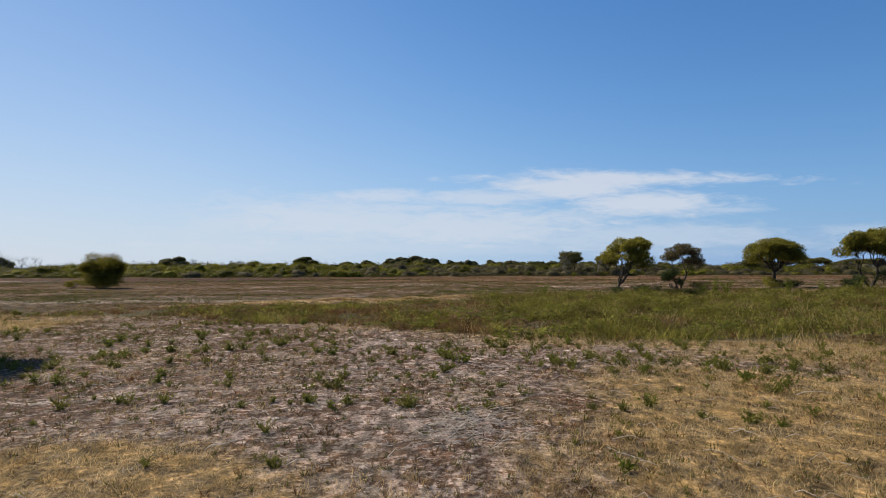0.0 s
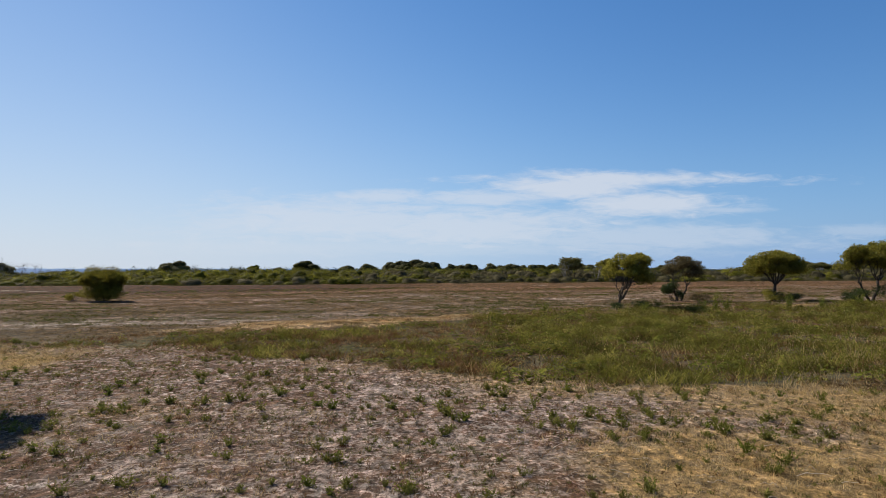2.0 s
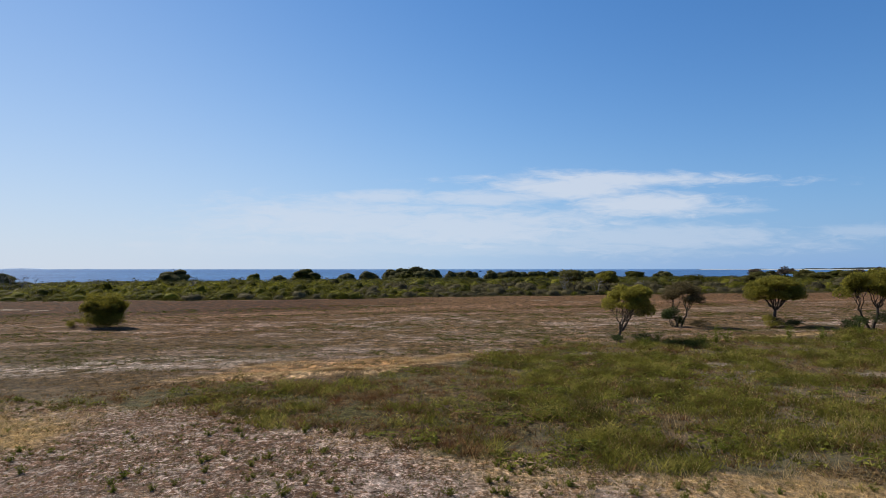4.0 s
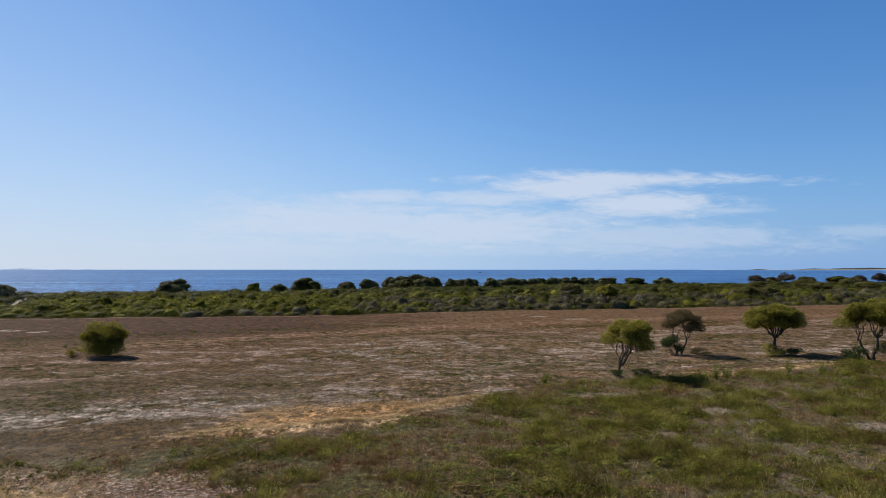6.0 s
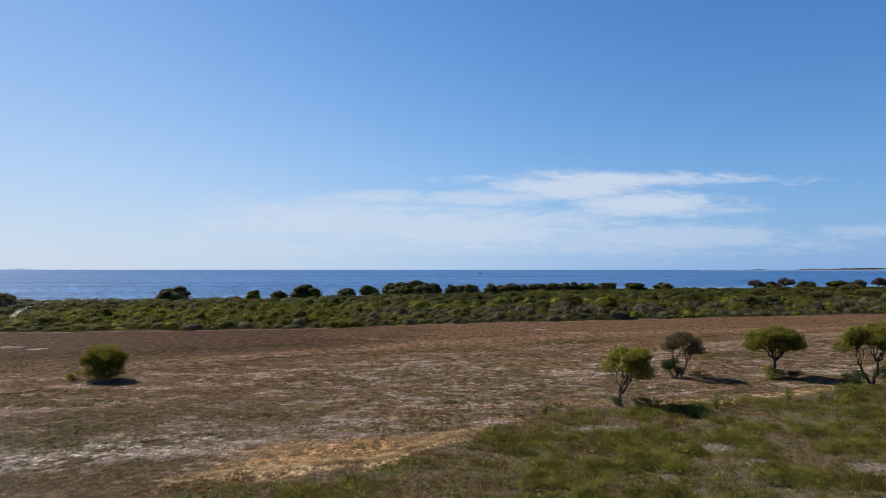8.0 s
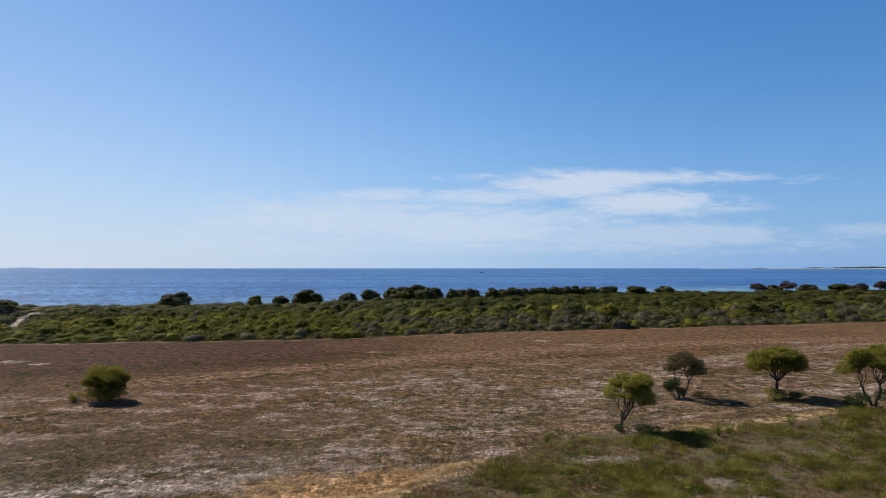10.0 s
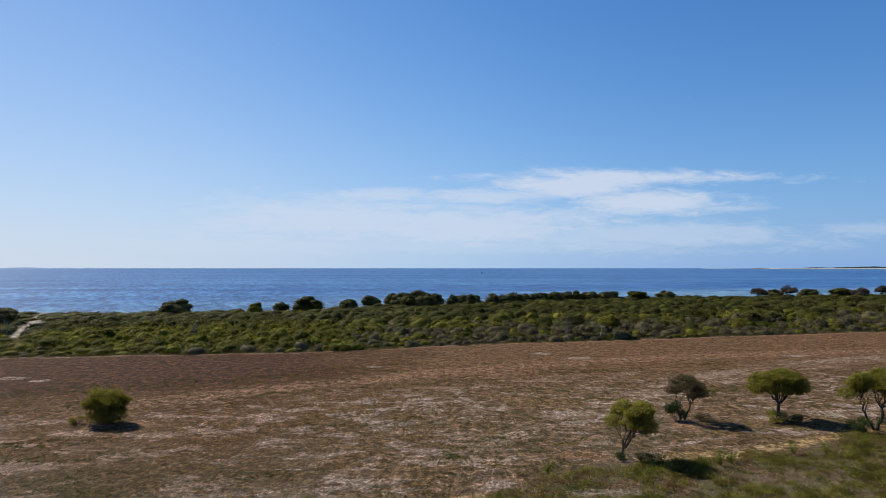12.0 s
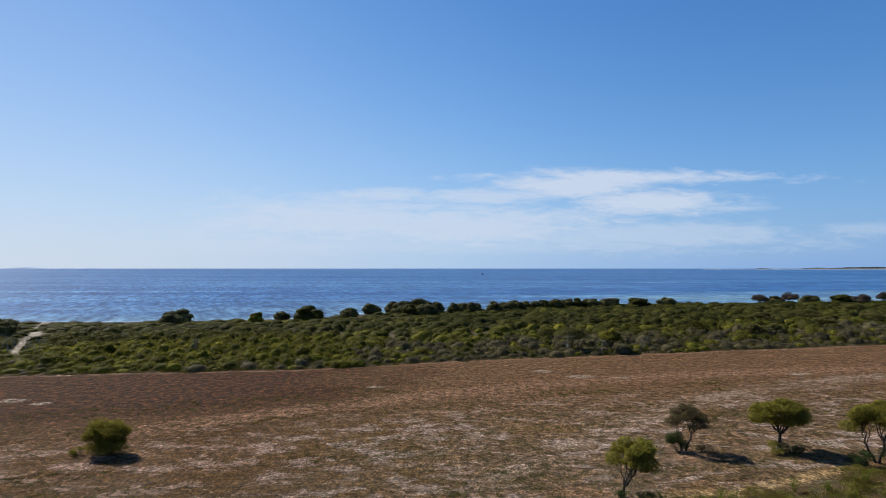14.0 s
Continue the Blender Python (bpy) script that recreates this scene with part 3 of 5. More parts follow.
def ground_sheet():
    gx = spread(-4800, -26, 26, 4800, 0.5, 1.08)
    gy = spread(-4800, 0, 40, 900, 0.38, 1.045)
    X, Y = np.meshgrid(gx, gy)
    v = np.column_stack([X.ravel(), Y.ravel(), height(X, Y).ravel()])
    nx, ny = len(gx), len(gy)
    i = (np.arange(ny - 1)[:, None] * nx + np.arange(nx - 1)[None]).ravel()
    f = np.column_stack([i, i + 1, i + nx + 1, i + nx])
    return tagged(new("ground", mesh_of("ground", v, f, M_GROUND, True)), "dry sandy paddock of mown brown grass and bare soil", "ground", kind="structure")


ground_sheet()
gx, gy = np.linspace(-4900, 4900, 60), np.concatenate([np.linspace(60, 400, 18), np.geomspace(440, 4930, 26)])
X, Y = np.meshgrid(gx, gy)
i = (np.arange(len(gy) - 1)[:, None] * len(gx) + np.arange(len(gx) - 1)[None]).ravel()
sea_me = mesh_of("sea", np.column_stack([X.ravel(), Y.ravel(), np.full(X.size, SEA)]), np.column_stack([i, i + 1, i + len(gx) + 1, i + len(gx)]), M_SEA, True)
tagged(new("sea", sea_me), "calm blue sea with pale shallows along the shore", "water", kind="structure")


# ---- trees ----
def crown_cloud(lobes, count, leaf, rng, shell=0.55, droop=0.0):
    """Leaves in lumpy lobes (x, y, z, rx, ry, rz), mostly near their skins."""
    lobes = np.asarray(lobes, float)
    vol = np.prod(lobes[:, 3:], axis=1) ** 0.67
    pick = rng.choice(len(lobes), count, p=vol / vol.sum())
    d = rng.normal(size=(count, 3))
    d /= np.linalg.norm(d, axis=1)[:, None]
    r = shell + (1 - shell) * rng.random((count, 1)) ** 0.6
    r = r * (1 + 0.22 * np.sin(7 * d[:, :1] + 3 * lobes[pick, :1]) * np.cos(6 * d[:, 1:2] + 5 * d[:, 2:]))
    c = lobes[pick, :3] + d * r * lobes[pick, 3:]
    return leaf_cards(c, leaf, rng, droop, 0.5, d, 0.5)


def lobe_set(cx, cy, cz, rx, ry, rz, n, rng, size=0.31, flat=0.85, under=-0.45, reach=(0.45, 0.80)):
    """Lobes spread over a dome: the centres lie inside the crown's ellipsoid."""
    out = []
    while len(out) < n:
        d = rng.normal(size=3)
        d /= np.linalg.norm(d)
        if d[2] < under:
            continue
        k = rng.uniform(*reach)
        s = size * rng.uniform(0.75, 1.25)
        out.append((cx + d[0] * rx * k, cy + d[1] * ry * k, cz + d[2] * rz * k, rx * s, ry * s, min(rz, rx) * s * flat))
    return out


def tree(name, x, y, stems, crown, lobes, leaves, leaf, mat, label, category, seed, extra=(), size=0.27, under=-0.35, spray=4):
    """stems: (foot dx, dy, fork dx, dy, dz, radius). crown: dx, dy, z of its middle and three half sizes."""
    rng = np.random.default_rng(seed)
    root = tagged(new(name), label, category)
    root.location = (x, y, float(height(x, y)))
    cx, cy, cz, rx, ry, rz = crown
    L = lobe_set(cx, cy, cz, rx, ry, rz, lobes, rng, size, under=under) + list(extra)
    forks = []
    for fx, fy, kx, ky, kz, r in stems:
        p = bent((fx, fy, -0.12), (kx, ky, kz), rng, 5, 0.04)
        v, f = tube(p, np.linspace(r * 1.35, r * 0.8, 5), 8)
        part("trunk", mesh_of("trunk", v, f, M_BARK, True), root)
        forks.append((np.array((kx, ky, kz)), r * 0.8))
    groups = [[] for _ in forks]
    for lb in L:
        q = np.array(lb[:3])
        groups[int(np.argmin([np.linalg.norm(q[:2] - k[:2]) + rng.uniform(0, 0.5) for k, _ in forks]))].append(lb)
    for (k, r), g in zip(forks, groups):
        g.sort(key=lambda lb: math.atan2(lb[1] - k[1], lb[0] - k[0]))
        for a in range(0, len(g), spray):
            some = g[a:a + spray]
            mid = k + (np.mean([lb[:3] for lb in some], axis=0) - k) * rng.uniform(0.45, 0.62)
            stem = bent(k - (0, 0, 0.05), mid, rng, 5, 0.06, rise=-0.06)
            pieces = [tube(stem, np.linspace(r * 0.62, r * 0.34, 5), 6)]
            for lb in some:
                q = np.array(lb[:3])
                arm = bent(stem[-1] if rng.random() < 0.7 else stem[-2], q, rng, 5, 0.06, rise=-0.04)
                pieces.append(tube(arm, np.linspace(r * 0.30, 0.007, 5), 5))
                for _ in range(5):
                    e = q + rng.normal(size=3) * np.array(lb[3:]) * 0.6
                    pieces.append(tube(bent(arm[rng.integers(2, 5)], e, rng, 4, 0.08), np.linspace(0.012, 0.004, 4), 3))
            v, f = merged(pieces)
            part("limb", mesh_of("limb", v, f, M_BARK, True), root)
    v, f = crown_cloud(L, leaves, leaf, rng, 0.5)
    part("crown", mesh_of("crown", v, f, mat), root)
    return root


def leafy_ball(lobe, rng, rings=5, seg=9):
    """The closed inner foliage of one lobe, in four-cornered faces."""
    q = np.linspace(0.12, math.pi - 0.12, rings)[:, None]
    s = np.linspace(0, 2 * math.pi, seg, endpoint=False)[None]
    d = np.stack([np.sin(q) * np.cos(s), np.sin(q) * np.sin(s), np.cos(q) + 0 * s], -1).reshape(-1, 3)
    d = d * rng.uniform(0.72, 0.95, (len(d), 1))
    i = (np.arange(rings - 1)[:, None] * seg + np.arange(seg)[None]).ravel()
    j = (np.arange(rings - 1)[:, None] * seg + (np.arange(seg)[None] + 1) % seg).ravel()
    return np.array(lobe[:3]) + d * np.array(lobe[3:]), np.column_stack([i, i + seg, j + seg, j])


def undershrub(x, y, rx, ry, rz, n, leaf, mat, label, seed, name="low_shrub", category="shrub", lobes=7, solid=False):
    """A leafy shrub with a few stems from the ground."""
    rng = np.random.default_rng(seed)
    root = tagged(new(name), label, category)
    root.location = (x, y, float(height(x, y)))
    L = [(0, 0, rz * 0.28, rx * 0.98, ry * 0.95, rz * 0.52)] if solid else []
    L += lobe_set(0, 0, rz * (0.44 if solid else 0.5), rx, ry, rz * 0.62, lobes, rng, 0.38 if solid else 0.46, 0.9, -1.0 if solid else -0.6, (0.42, 0.66) if solid else (0.45, 0.80))
    pieces = [tube(bent((rng.normal() * rx * 0.1, rng.normal() * ry * 0.1, -0.1), lb[:3], rng, 4, 0.08), np.linspace(0.018 + 0.012 * rz, 0.006, 4), 5) for lb in L]
    v, f = merged(pieces)
    part("stems", mesh_of("stems", v, f, M_BARK, True), root)
    v, f = crown_cloud(L, n, leaf, rng, 0.4)
    if solid:
        v, f = merged([(v, f)] + [leafy_ball(lb, rng) for lb in L])
    v[:, 2] = np.maximum(v[:, 2], -0.03)
    part("foliage", mesh_of("foliage", v, f, mat), root)
    return root


# paddock trees and one round bush
tree("paddock_tree", 10.45, 36.4, [(0, 0, 0.08, 0, 0.62, 0.075)], (0.78, 0, 2.5, 1.6, 1.5, 1.16), 32, 15000, 0.105, M_TREE,
     "small yellow-green coastal tree with thin fanning limbs", "tree", 11, [(1.7, -0.2, 1.9, 0.46, 0.46, 0.42), (1.25, -0.3, 1.75, 0.4, 0.4, 0.3), (-0.55, 0.1, 2.2, 0.5, 0.45, 0.4)], under=-0.6)
tree("paddock_tree", 17.5, 45.3, [(-0.1, 0, -0.35, 0, 1.0, 0.05), (0.12, 0.05, 0.6, 0.1, 1.15, 0.06)], (0.35, 0, 2.35, 1.75, 1.6, 1.12), 28, 11500, 0.095, M_OLIVE,
     "sparse olive-brown coastal tree with two leaning stems", "tree", 12, [(1.6, 0, 1.95, 0.4, 0.4, 0.3)], 0.24, -0.55)
tree("paddock_tree", 24.6, 45.4, [(0, 0, 0.05, 0, 1.2, 0.12)], (0.15, 0, 2.55, 2.1, 1.9, 1.28), 44, 26000, 0.115, M_TREE,
     "umbrella-crowned green coastal tree with one stout trunk", "tree", 13, [(1.8, -0.1, 2.3, 0.65, 0.6, 0.38), (-1.65, 0.1, 2.35, 0.6, 0.6, 0.4)], 0.27, -0.55)
tree("paddock_tree", 29.6, 42.3, [(-0.05, 0, -0.75, 0, 1.3, 0.075), (0.1, 0, 0.5, 0.1, 1.5, 0.095)], (0.35, 0, 3.0, 2.4, 2.0, 1.45), 44, 26000, 0.115, M_TREE,
     "broad yellow-green coastal tree forked into two stems", "tree", 14, [(-1.95, 0, 2.55, 0.65, 0.6, 0.42)], 0.27, -0.55)
# added out of view, standing in for the unknown caster of a shadow
tree("paddock_tree", -10.75, 12.5, [(0, 0, 0.1, 0, 1.6, 0.08)], (0, 0, 4.0, 1.25, 1.25, 1.0), 13, 8000, 0.12, M_TREE,
     "unseen tree added to cast the shadow at the near left", "tree", 16, size=0.31)
tree("round_bush", -24.5, 44.2, [(-0.35, 0, -0.55, 0, 0.5, 0.045), (0, 0.1, 0.05, 0.1, 0.55, 0.055), (0.3, 0, 0.6, 0, 0.5, 0.045)],
     (0.05, 0, 1.38, 1.78, 1.5, 0.98), 34, 30000, 0.088, M_BUSH, "dense rounded yellow-green bush alone in the paddock", "bush", 15,
     [(-0.6, 0, 1.95, 0.78, 0.75, 0.62), (0.7, 0, 1.9, 0.75, 0.7, 0.6), (0.6, -0.3, 0.75, 0.95, 0.85, 0.6), (-0.45, -0.2, 0.75, 0.95, 0.85, 0.6),
      (0.12, -0.1, 0.48, 1.42, 1.1, 0.50)], 0.30, -0.8)

undershrub(16.95, 45.0, 0.95, 0.8, 1.3, 4200, 0.085, M_BASE, "dark green shrub at the foot of the olive-brown tree", 21)
undershrub(24.0, 44.6, 0.85, 0.7, 0.8, 1900, 0.08, M_TREE, "low yellow-green shrub beside the umbrella tree", 22)
undershrub(25.3, 44.8, 0.95, 0.7, 0.75, 2000, 0.08, M_BASE, "low dark shrub beside the umbrella tree", 23)
undershrub(28.4, 41.9, 0.95, 0.8, 1.0, 2600, 0.085, M_BASE, "dark green shrub at the foot of the forked tree", 24)
undershrub(30.7, 41.6, 1.3, 1.0, 1.25, 3200, 0.085, M_BASE, "broad dark green shrub at the foot of the forked tree", 25)
# tall dry grass under the tree, built with the shrub's stems and leaves
undershrub(19.0, 44.9, 0.95, 0.6, 0.5, 1500, 0.07, M_OLIVE, "tall dry grass under the olive-brown tree, shaped as a low shrub", 29)
undershrub(-26.3, 43.8, 0.55, 0.5, 0.6, 1100, 0.07, M_BUSH, "small pale green shrub beside the round bush", 26)
undershrub(10.2, 36.1, 0.6, 0.5, 0.4, 800, 0.07, M_BASE, "small dark shrub at the foot of a tree", 27)
undershrub(11.6, 35.6, 0.6, 0.5, 0.5, 900, 0.07, M_BASE, "small green shrub beside a tree", 28)

# ---- heath ----
def heath_template(seed, cards, leaf, rings, seg):
    """A unit bush, one metre wide and high: a lumpy leafy dome with loose leaves on its skin, all triangles. Gives verts, faces and the dome's face count."""
    rng = np.random.default_rng(seed)
    ph = rng.uniform(0, 6.28, 6)

    def swell(d):
        k = 1 + 0.13 * np.sin(4.2 * d[:, 0] + ph[0]) * np.cos(4.2 * d[:, 1] + ph[1]) + 0.09 * np.sin(7 * d[:, 2] + 5 * d[:, 0] + ph[2]) + 0.07 * np.sin(8.5 * d[:, 1] + ph[3]) * np.sin(8 * d[:, 0] + ph[4])
        return np.clip(k, 0.72, 1.22)

    dirs = [(0, 0, 1)]
    for i in range(1, rings + 1):
        a = i / rings * 1.52
        for k in range(seg):
            q = 2 * math.pi * (k + 0.5 * i) / seg
            dirs.append((math.sin(a) * math.cos(q), math.sin(a) * math.sin(q), math.cos(a)))
    dirs = np.array(dirs) + rng.normal(size=(len(dirs), 3)) * 0.035
    core = dirs * np.array([0.425, 0.425, 0.77]) * swell(dirs)[:, None]
    core[:, 2] = np.maximum(core[:, 2], -0.02)
    f = [(0, 1 + k, 1 + (k + 1) % seg) for k in range(seg)]
    for i in range(rings - 1):
        for k in range(seg):
            a, b = 1 + i * seg + k, 1 + i * seg + (k + 1) % seg
            f += [(a, a + seg, b), (b, a + seg, b + seg)]
    d = rng.normal(size=(cards, 3))
    d[:, 2] = np.abs(d[:, 2]) - 0.1
    d /= np.linalg.norm(d, axis=1)[:, None]
    c = d * np.array([0.5, 0.5, 0.90]) * (swell(d) * rng.uniform(0.86, 1.10, cards))[:, None]
    c[:, 2] = np.maximum(c[:, 2], 0.02)
    t = rng.normal(size=(cards, 3, 3))
    t -= t.mean(1)[:, None]
    t[:, :, 2] *= 1.5
    t -= 0.35 * d[:, None] * (t * d[:, None]).sum(-1)[..., None]
    tri = c[:, None] + t * leaf * 0.55
    v, faces = merged([(core, np.array(f)), (tri.reshape(-1, 3), np.arange(3 * cards).reshape(-1, 3))])
    return v, faces, len(f)


def stamp(template, x, y, w, h, rng):
    v, f, dome = template
    n, k = len(x), len(v)
    a = rng.uniform(0, 2 * np.pi, n)
    ca, sa = np.cos(a)[:, None], np.sin(a)[:, None]
    z = height(x, y)
    out = np.stack([(v[:, 0] * ca - v[:, 1] * sa) * w[:, None] + x[:, None],
                    (v[:, 0] * sa + v[:, 1] * ca) * w[:, None] + y[:, None], v[:, 2] * h[:, None] + z[:, None] - 0.03], -1)
    soft_face = np.tile(np.arange(len(f)) < dome, n)
    return out.reshape(-1, 3), (f[None] + (np.arange(n) * k)[:, None, None]).reshape(-1, 3), soft_face


def scatter(x0, x1, y0, y1, gap, rng):
    X, Y = np.meshgrid(np.arange(x0, x1, gap), np.arange(y0, y1, gap))
    return np.column_stack([X.ravel(), Y.ravel()]) + rng.uniform(-0.5, 0.5, (X.size, 2)) * gap


def heath():
    rng = np.random.default_rng(31)
    near = [heath_template(s, 320, 0.066, 3, 7) for s in range(6)]
    far = [heath_template(40 + s, 150, 0.070, 3, 7) for s in range(6)]
    rough = [heath_template(60 + s, 24, 0.2, 3, 7) for s in range(2)]
    pieces = [[], [], [], []]
    for gap, kind in ((1.45, "near"), (2.6, "far"), (6.5, "rough")):
        p = scatter(-380, 400, 60, 300, gap, rng)
        x, y = p.T
        into = y - np.interp(x, EDGE_X, EDGE_Y)
        seen = np.abs(x) < 0.75 * y + 4
        deep = np.interp(x, VEG_X, VEG_Y) - y + 2.5 * lattice(x, y, 0.12, 5)
        keep = (into + 0.9 * lattice(x, y, 0.25, 4) > 0.4) & (deep > 0) & ((path_gap(x, y) > 1.45 + 0.8 * lattice(x, y, 0.3, 9)) | (y < 87))
        keep &= {"near": seen & (into < 15 + 20 * step(x, -10, -30)), "far": seen & (into >= 15 + 20 * step(x, -10, -30)), "rough": ~seen}[kind]
        x, y, into, deep = x[keep], y[keep], into[keep], deep[keep]
        r = rng.random(len(x))
        east = step(x, -15, 25)
        share = into / np.maximum(into + np.maximum(deep, 0), 1)
        shade = 0.55 * lattice(x, y, 0.07, 12) + 0.35 * lattice(x, y, 0.25, 13)
        shade = shade + 0.45 * step(x, -36, -58)
        sort = np.where(shade + 1.1 * step(share, 0.28, 0.48) - (0.75 - 0.5 * east) * step(share, 0.72, 0.9) > 0.38 - 0.25 * east, 1, 0)
        sort = np.where((into < 9 + 12 * east + 6 * lattice(x, y, 0.1, 14)) & (r < 0.12 + 0.52 * step(x, -30, 5) * (1 + 0.5 * lattice(x, y, 0.15, 15))), 2, sort)
        sort = np.where((r > 0.80 + 0.16 * east) & (sort != 1), 3, sort)
        sort = np.where((r > 0.97) & (sort == 1), 0, sort)
        mound = rng.random(len(x)) < 0.25
        wayside = 0.7 + 0.3 * step(path_gap(x, y), 3, 8)
        h = wayside * np.where(mound, rng.uniform(1.25, 1.8, len(x)), rng.uniform(0.7, 1.15, len(x))) * (1 + 0.2 * lattice(x, y, 0.13, 8)) * (0.6 + 0.5 * step(into, 0, 9)) * (0.62 + 0.38 * step(deep, 0, 26 + 10 * step(x, 20, -20)))
        w = np.where(mound, rng.uniform(2.4, 3.8, len(x)), rng.uniform(1.3, 2.5, len(x))) * {"near": 0.86, "far": 1.25, "rough": 3.4}[kind] * (1 + 0.25 * step(into, 20, 60))
        temps = {"near": near, "far": far, "rough": rough}[kind]
        which = rng.integers(0, len(temps), len(x))
        for s in range(4):
            for k, tm in enumerate(temps):
                g = (sort == s) & (which == k)
                if g.any():
                    pieces[s].append(stamp(tm, x[g], y[g], w[g], h[g], rng))
    for s, (nm, lab) in enumerate([("heath_scrub", "low mid-green coastal heath scrub"), ("dark_scrub", "dark olive coastal heath scrub"),
                                   ("grey_scrub", "grey twiggy heath scrub along the paddock edge"), ("lime_scrub", "bright lime-green heath scrub")]):
        v, f = merged([q[:2] for q in pieces[s]])
        me = mesh_of(nm, v, f, HEATH[s])
        me.polygons.foreach_set("use_smooth", np.concatenate([q[2] for q in pieces[s]]))
        tagged(new(nm, me), lab, "scrub", kind="stuff")


heath()


def heath_fringe():
    """Thin upright twigs and grass where the heath meets the paddock."""
    rng = np.random.default_rng(33)
    x = rng.uniform(-70, 84, 5200)
    deep = rng.random(len(x)) ** 1.3 * 10 - 0.6
    y = np.interp(x, EDGE_X, EDGE_Y) + deep
    tall = rng.uniform(0.25, 0.75, len(x)) * (0.5 + 0.45 * step(deep, 0, 5)) * (1 + 0.3 * lattice(x, y, 0.2, 16))
    p = np.column_stack([x, y]).repeat(14, 0) + rng.normal(size=(len(x) * 14, 2)) * 0.22
    grey = (rng.random(len(x)) < 0.35 + 0.35 * step(x, -20, 10)).repeat(14)
    for name, g, mat, lab in (("heath_twigs", grey, HEATH[2], "thin grey twigs along the front of the heath"), ("heath_sprays", ~grey, HEATH[1], "fine green sprays along the front of the heath")):
        v, f = slivers(p[g], (tall.repeat(14) * rng.uniform(0.5, 1.2, len(p)))[g], 0.06, rng.uniform(0.2, 1.1, int(g.sum())), rng)
        tagged(new(name, mesh_of(name, v, f, mat)), lab, "scrub", kind="stuff")


heath_fringe()

# rounded shrubs that stand out of the heath: x, y, width, height, material
shrub_id = 100
for x, y, wd, ht, mt, lab in [
        (-60, 136, 7.6, 3.6, M_DARKCROWN, "large dark dome-shaped coastal shrub above the heath"), (-43.5, 140, 3.8, 3.0, HEATH[3], "yellow-green coastal shrub above the heath"),
        (-40, 149, 4.0, 2.5, M_DARKCROWN, "dark rounded coastal shrub above the heath"), (-33, 146, 8.2, 4.0, HEATH[1], "large green dome-shaped coastal shrub above the heath"),
        (-24.5, 155, 4.8, 2.9, M_DARKCROWN, "dark rounded coastal shrub above the heath"), (-20, 165, 5.4, 2.9, M_DARKCROWN, "dark rounded coastal shrub above the heath"),
        (-11, 164, 8.0, 4.1, M_DARKCROWN, "tall dark coastal shrub in a clump by the shore"), (-7, 168, 8.0, 4.7, M_DARKCROWN, "tall dark coastal shrub in a clump by the shore"),
        (-9.2, 160.5, 5.5, 3.4, HEATH[1], "olive rounded coastal shrub above the heath"), (-5.0, 160, 6.5, 3.5, M_DARKCROWN, "dark rounded coastal shrub above the heath"),
        (-3.2, 164, 6.5, 4.4, M_DARKCROWN, "tall dark coastal shrub in a clump by the shore"), (-14.5, 166, 4.5, 3.6, M_DARKCROWN, "dark rounded coastal shrub above the heath"), (5, 172, 5.0, 3.6, M_DARKCROWN, "dark rounded coastal shrub above the heath"),
        (17, 176, 5.5, 3.7, M_DARKCROWN, "dark rounded coastal shrub above the heath"), (23.5, 181, 5.0, 3.7, M_DARKCROWN, "dark rounded coastal shrub above the heath"),
        (30, 184, 5.5, 3.7, HEATH[1], "olive rounded coastal shrub above the heath"), (37, 189, 6.0, 3.7, M_DARKCROWN, "dark rounded coastal shrub above the heath"),
        (45.5, 191, 6.5, 3.7, M_DARKCROWN, "dark rounded coastal shrub above the heath"), (2, 168, 4.0, 4.2, M_DARKCROWN, "dark rounded coastal shrub above the heath"),
        (8, 170, 5.0, 4.0, M_DARKCROWN, "dark rounded coastal shrub above the heath"), (13.5, 173, 5.0, 3.8, M_DARKCROWN, "dark rounded coastal shrub above the heath"),
        (20, 178, 6.5, 4.3, M_DARKCROWN, "dark rounded coastal shrub above the heath"), (27, 180, 5.0, 3.8, M_DARKCROWN, "dark rounded coastal shrub above the heath"),
        (33, 186, 5.5, 4.0, M_DARKCROWN, "dark rounded coastal shrub above the heath"), (41, 190, 6.0, 3.8, HEATH[1], "olive rounded coastal shrub above the heath"),
        (52, 195, 7.0, 3.8, M_DARKCROWN, "dark rounded coastal shrub above the heath"), (62, 197, 7.0, 3.6, HEATH[1], "olive rounded coastal shrub above the heath"),
        (8.5, 101, 3.0, 2.0, HEATH[3], "bright green rounded shrub in the heath"), (15.0, 104, 3.0, 2.0, HEATH[3], "bright green rounded shrub in the heath"),
        (48, 118, 5.0, 2.6, HEATH[1], "broad green shrub rising out of the heath"), (-50, 90, 2.6, 1.9, HEATH[0], "rounded green shrub in the heath"),
        (-27, 98, 2.4, 1.9, HEATH[3], "yellow-green rounded shrub in the heath"), (-82, 112, 6.0, 3.0, M_DARKCROWN, "dark shrub mass beside the sand path"),
        (-88, 121, 6.0, 3.0, M_DARKCROWN, "dark shrub mass beside the sand path"), (126, 212, 8.0, 3.8, M_DARKCROWN, "dark rounded coastal shrub above the heath"),
        (140, 216, 8.0, 3.8, HEATH[1], "olive rounded coastal shrub above the heath"), (72, 200, 6.5, 3.6, M_DARKCROWN, "dark rounded coastal shrub above the heath"),
        (113, 210, 6.0, 3.4, M_DARKCROWN, "dark rounded coastal shrub above the heath")]:
    shrub_id += 1
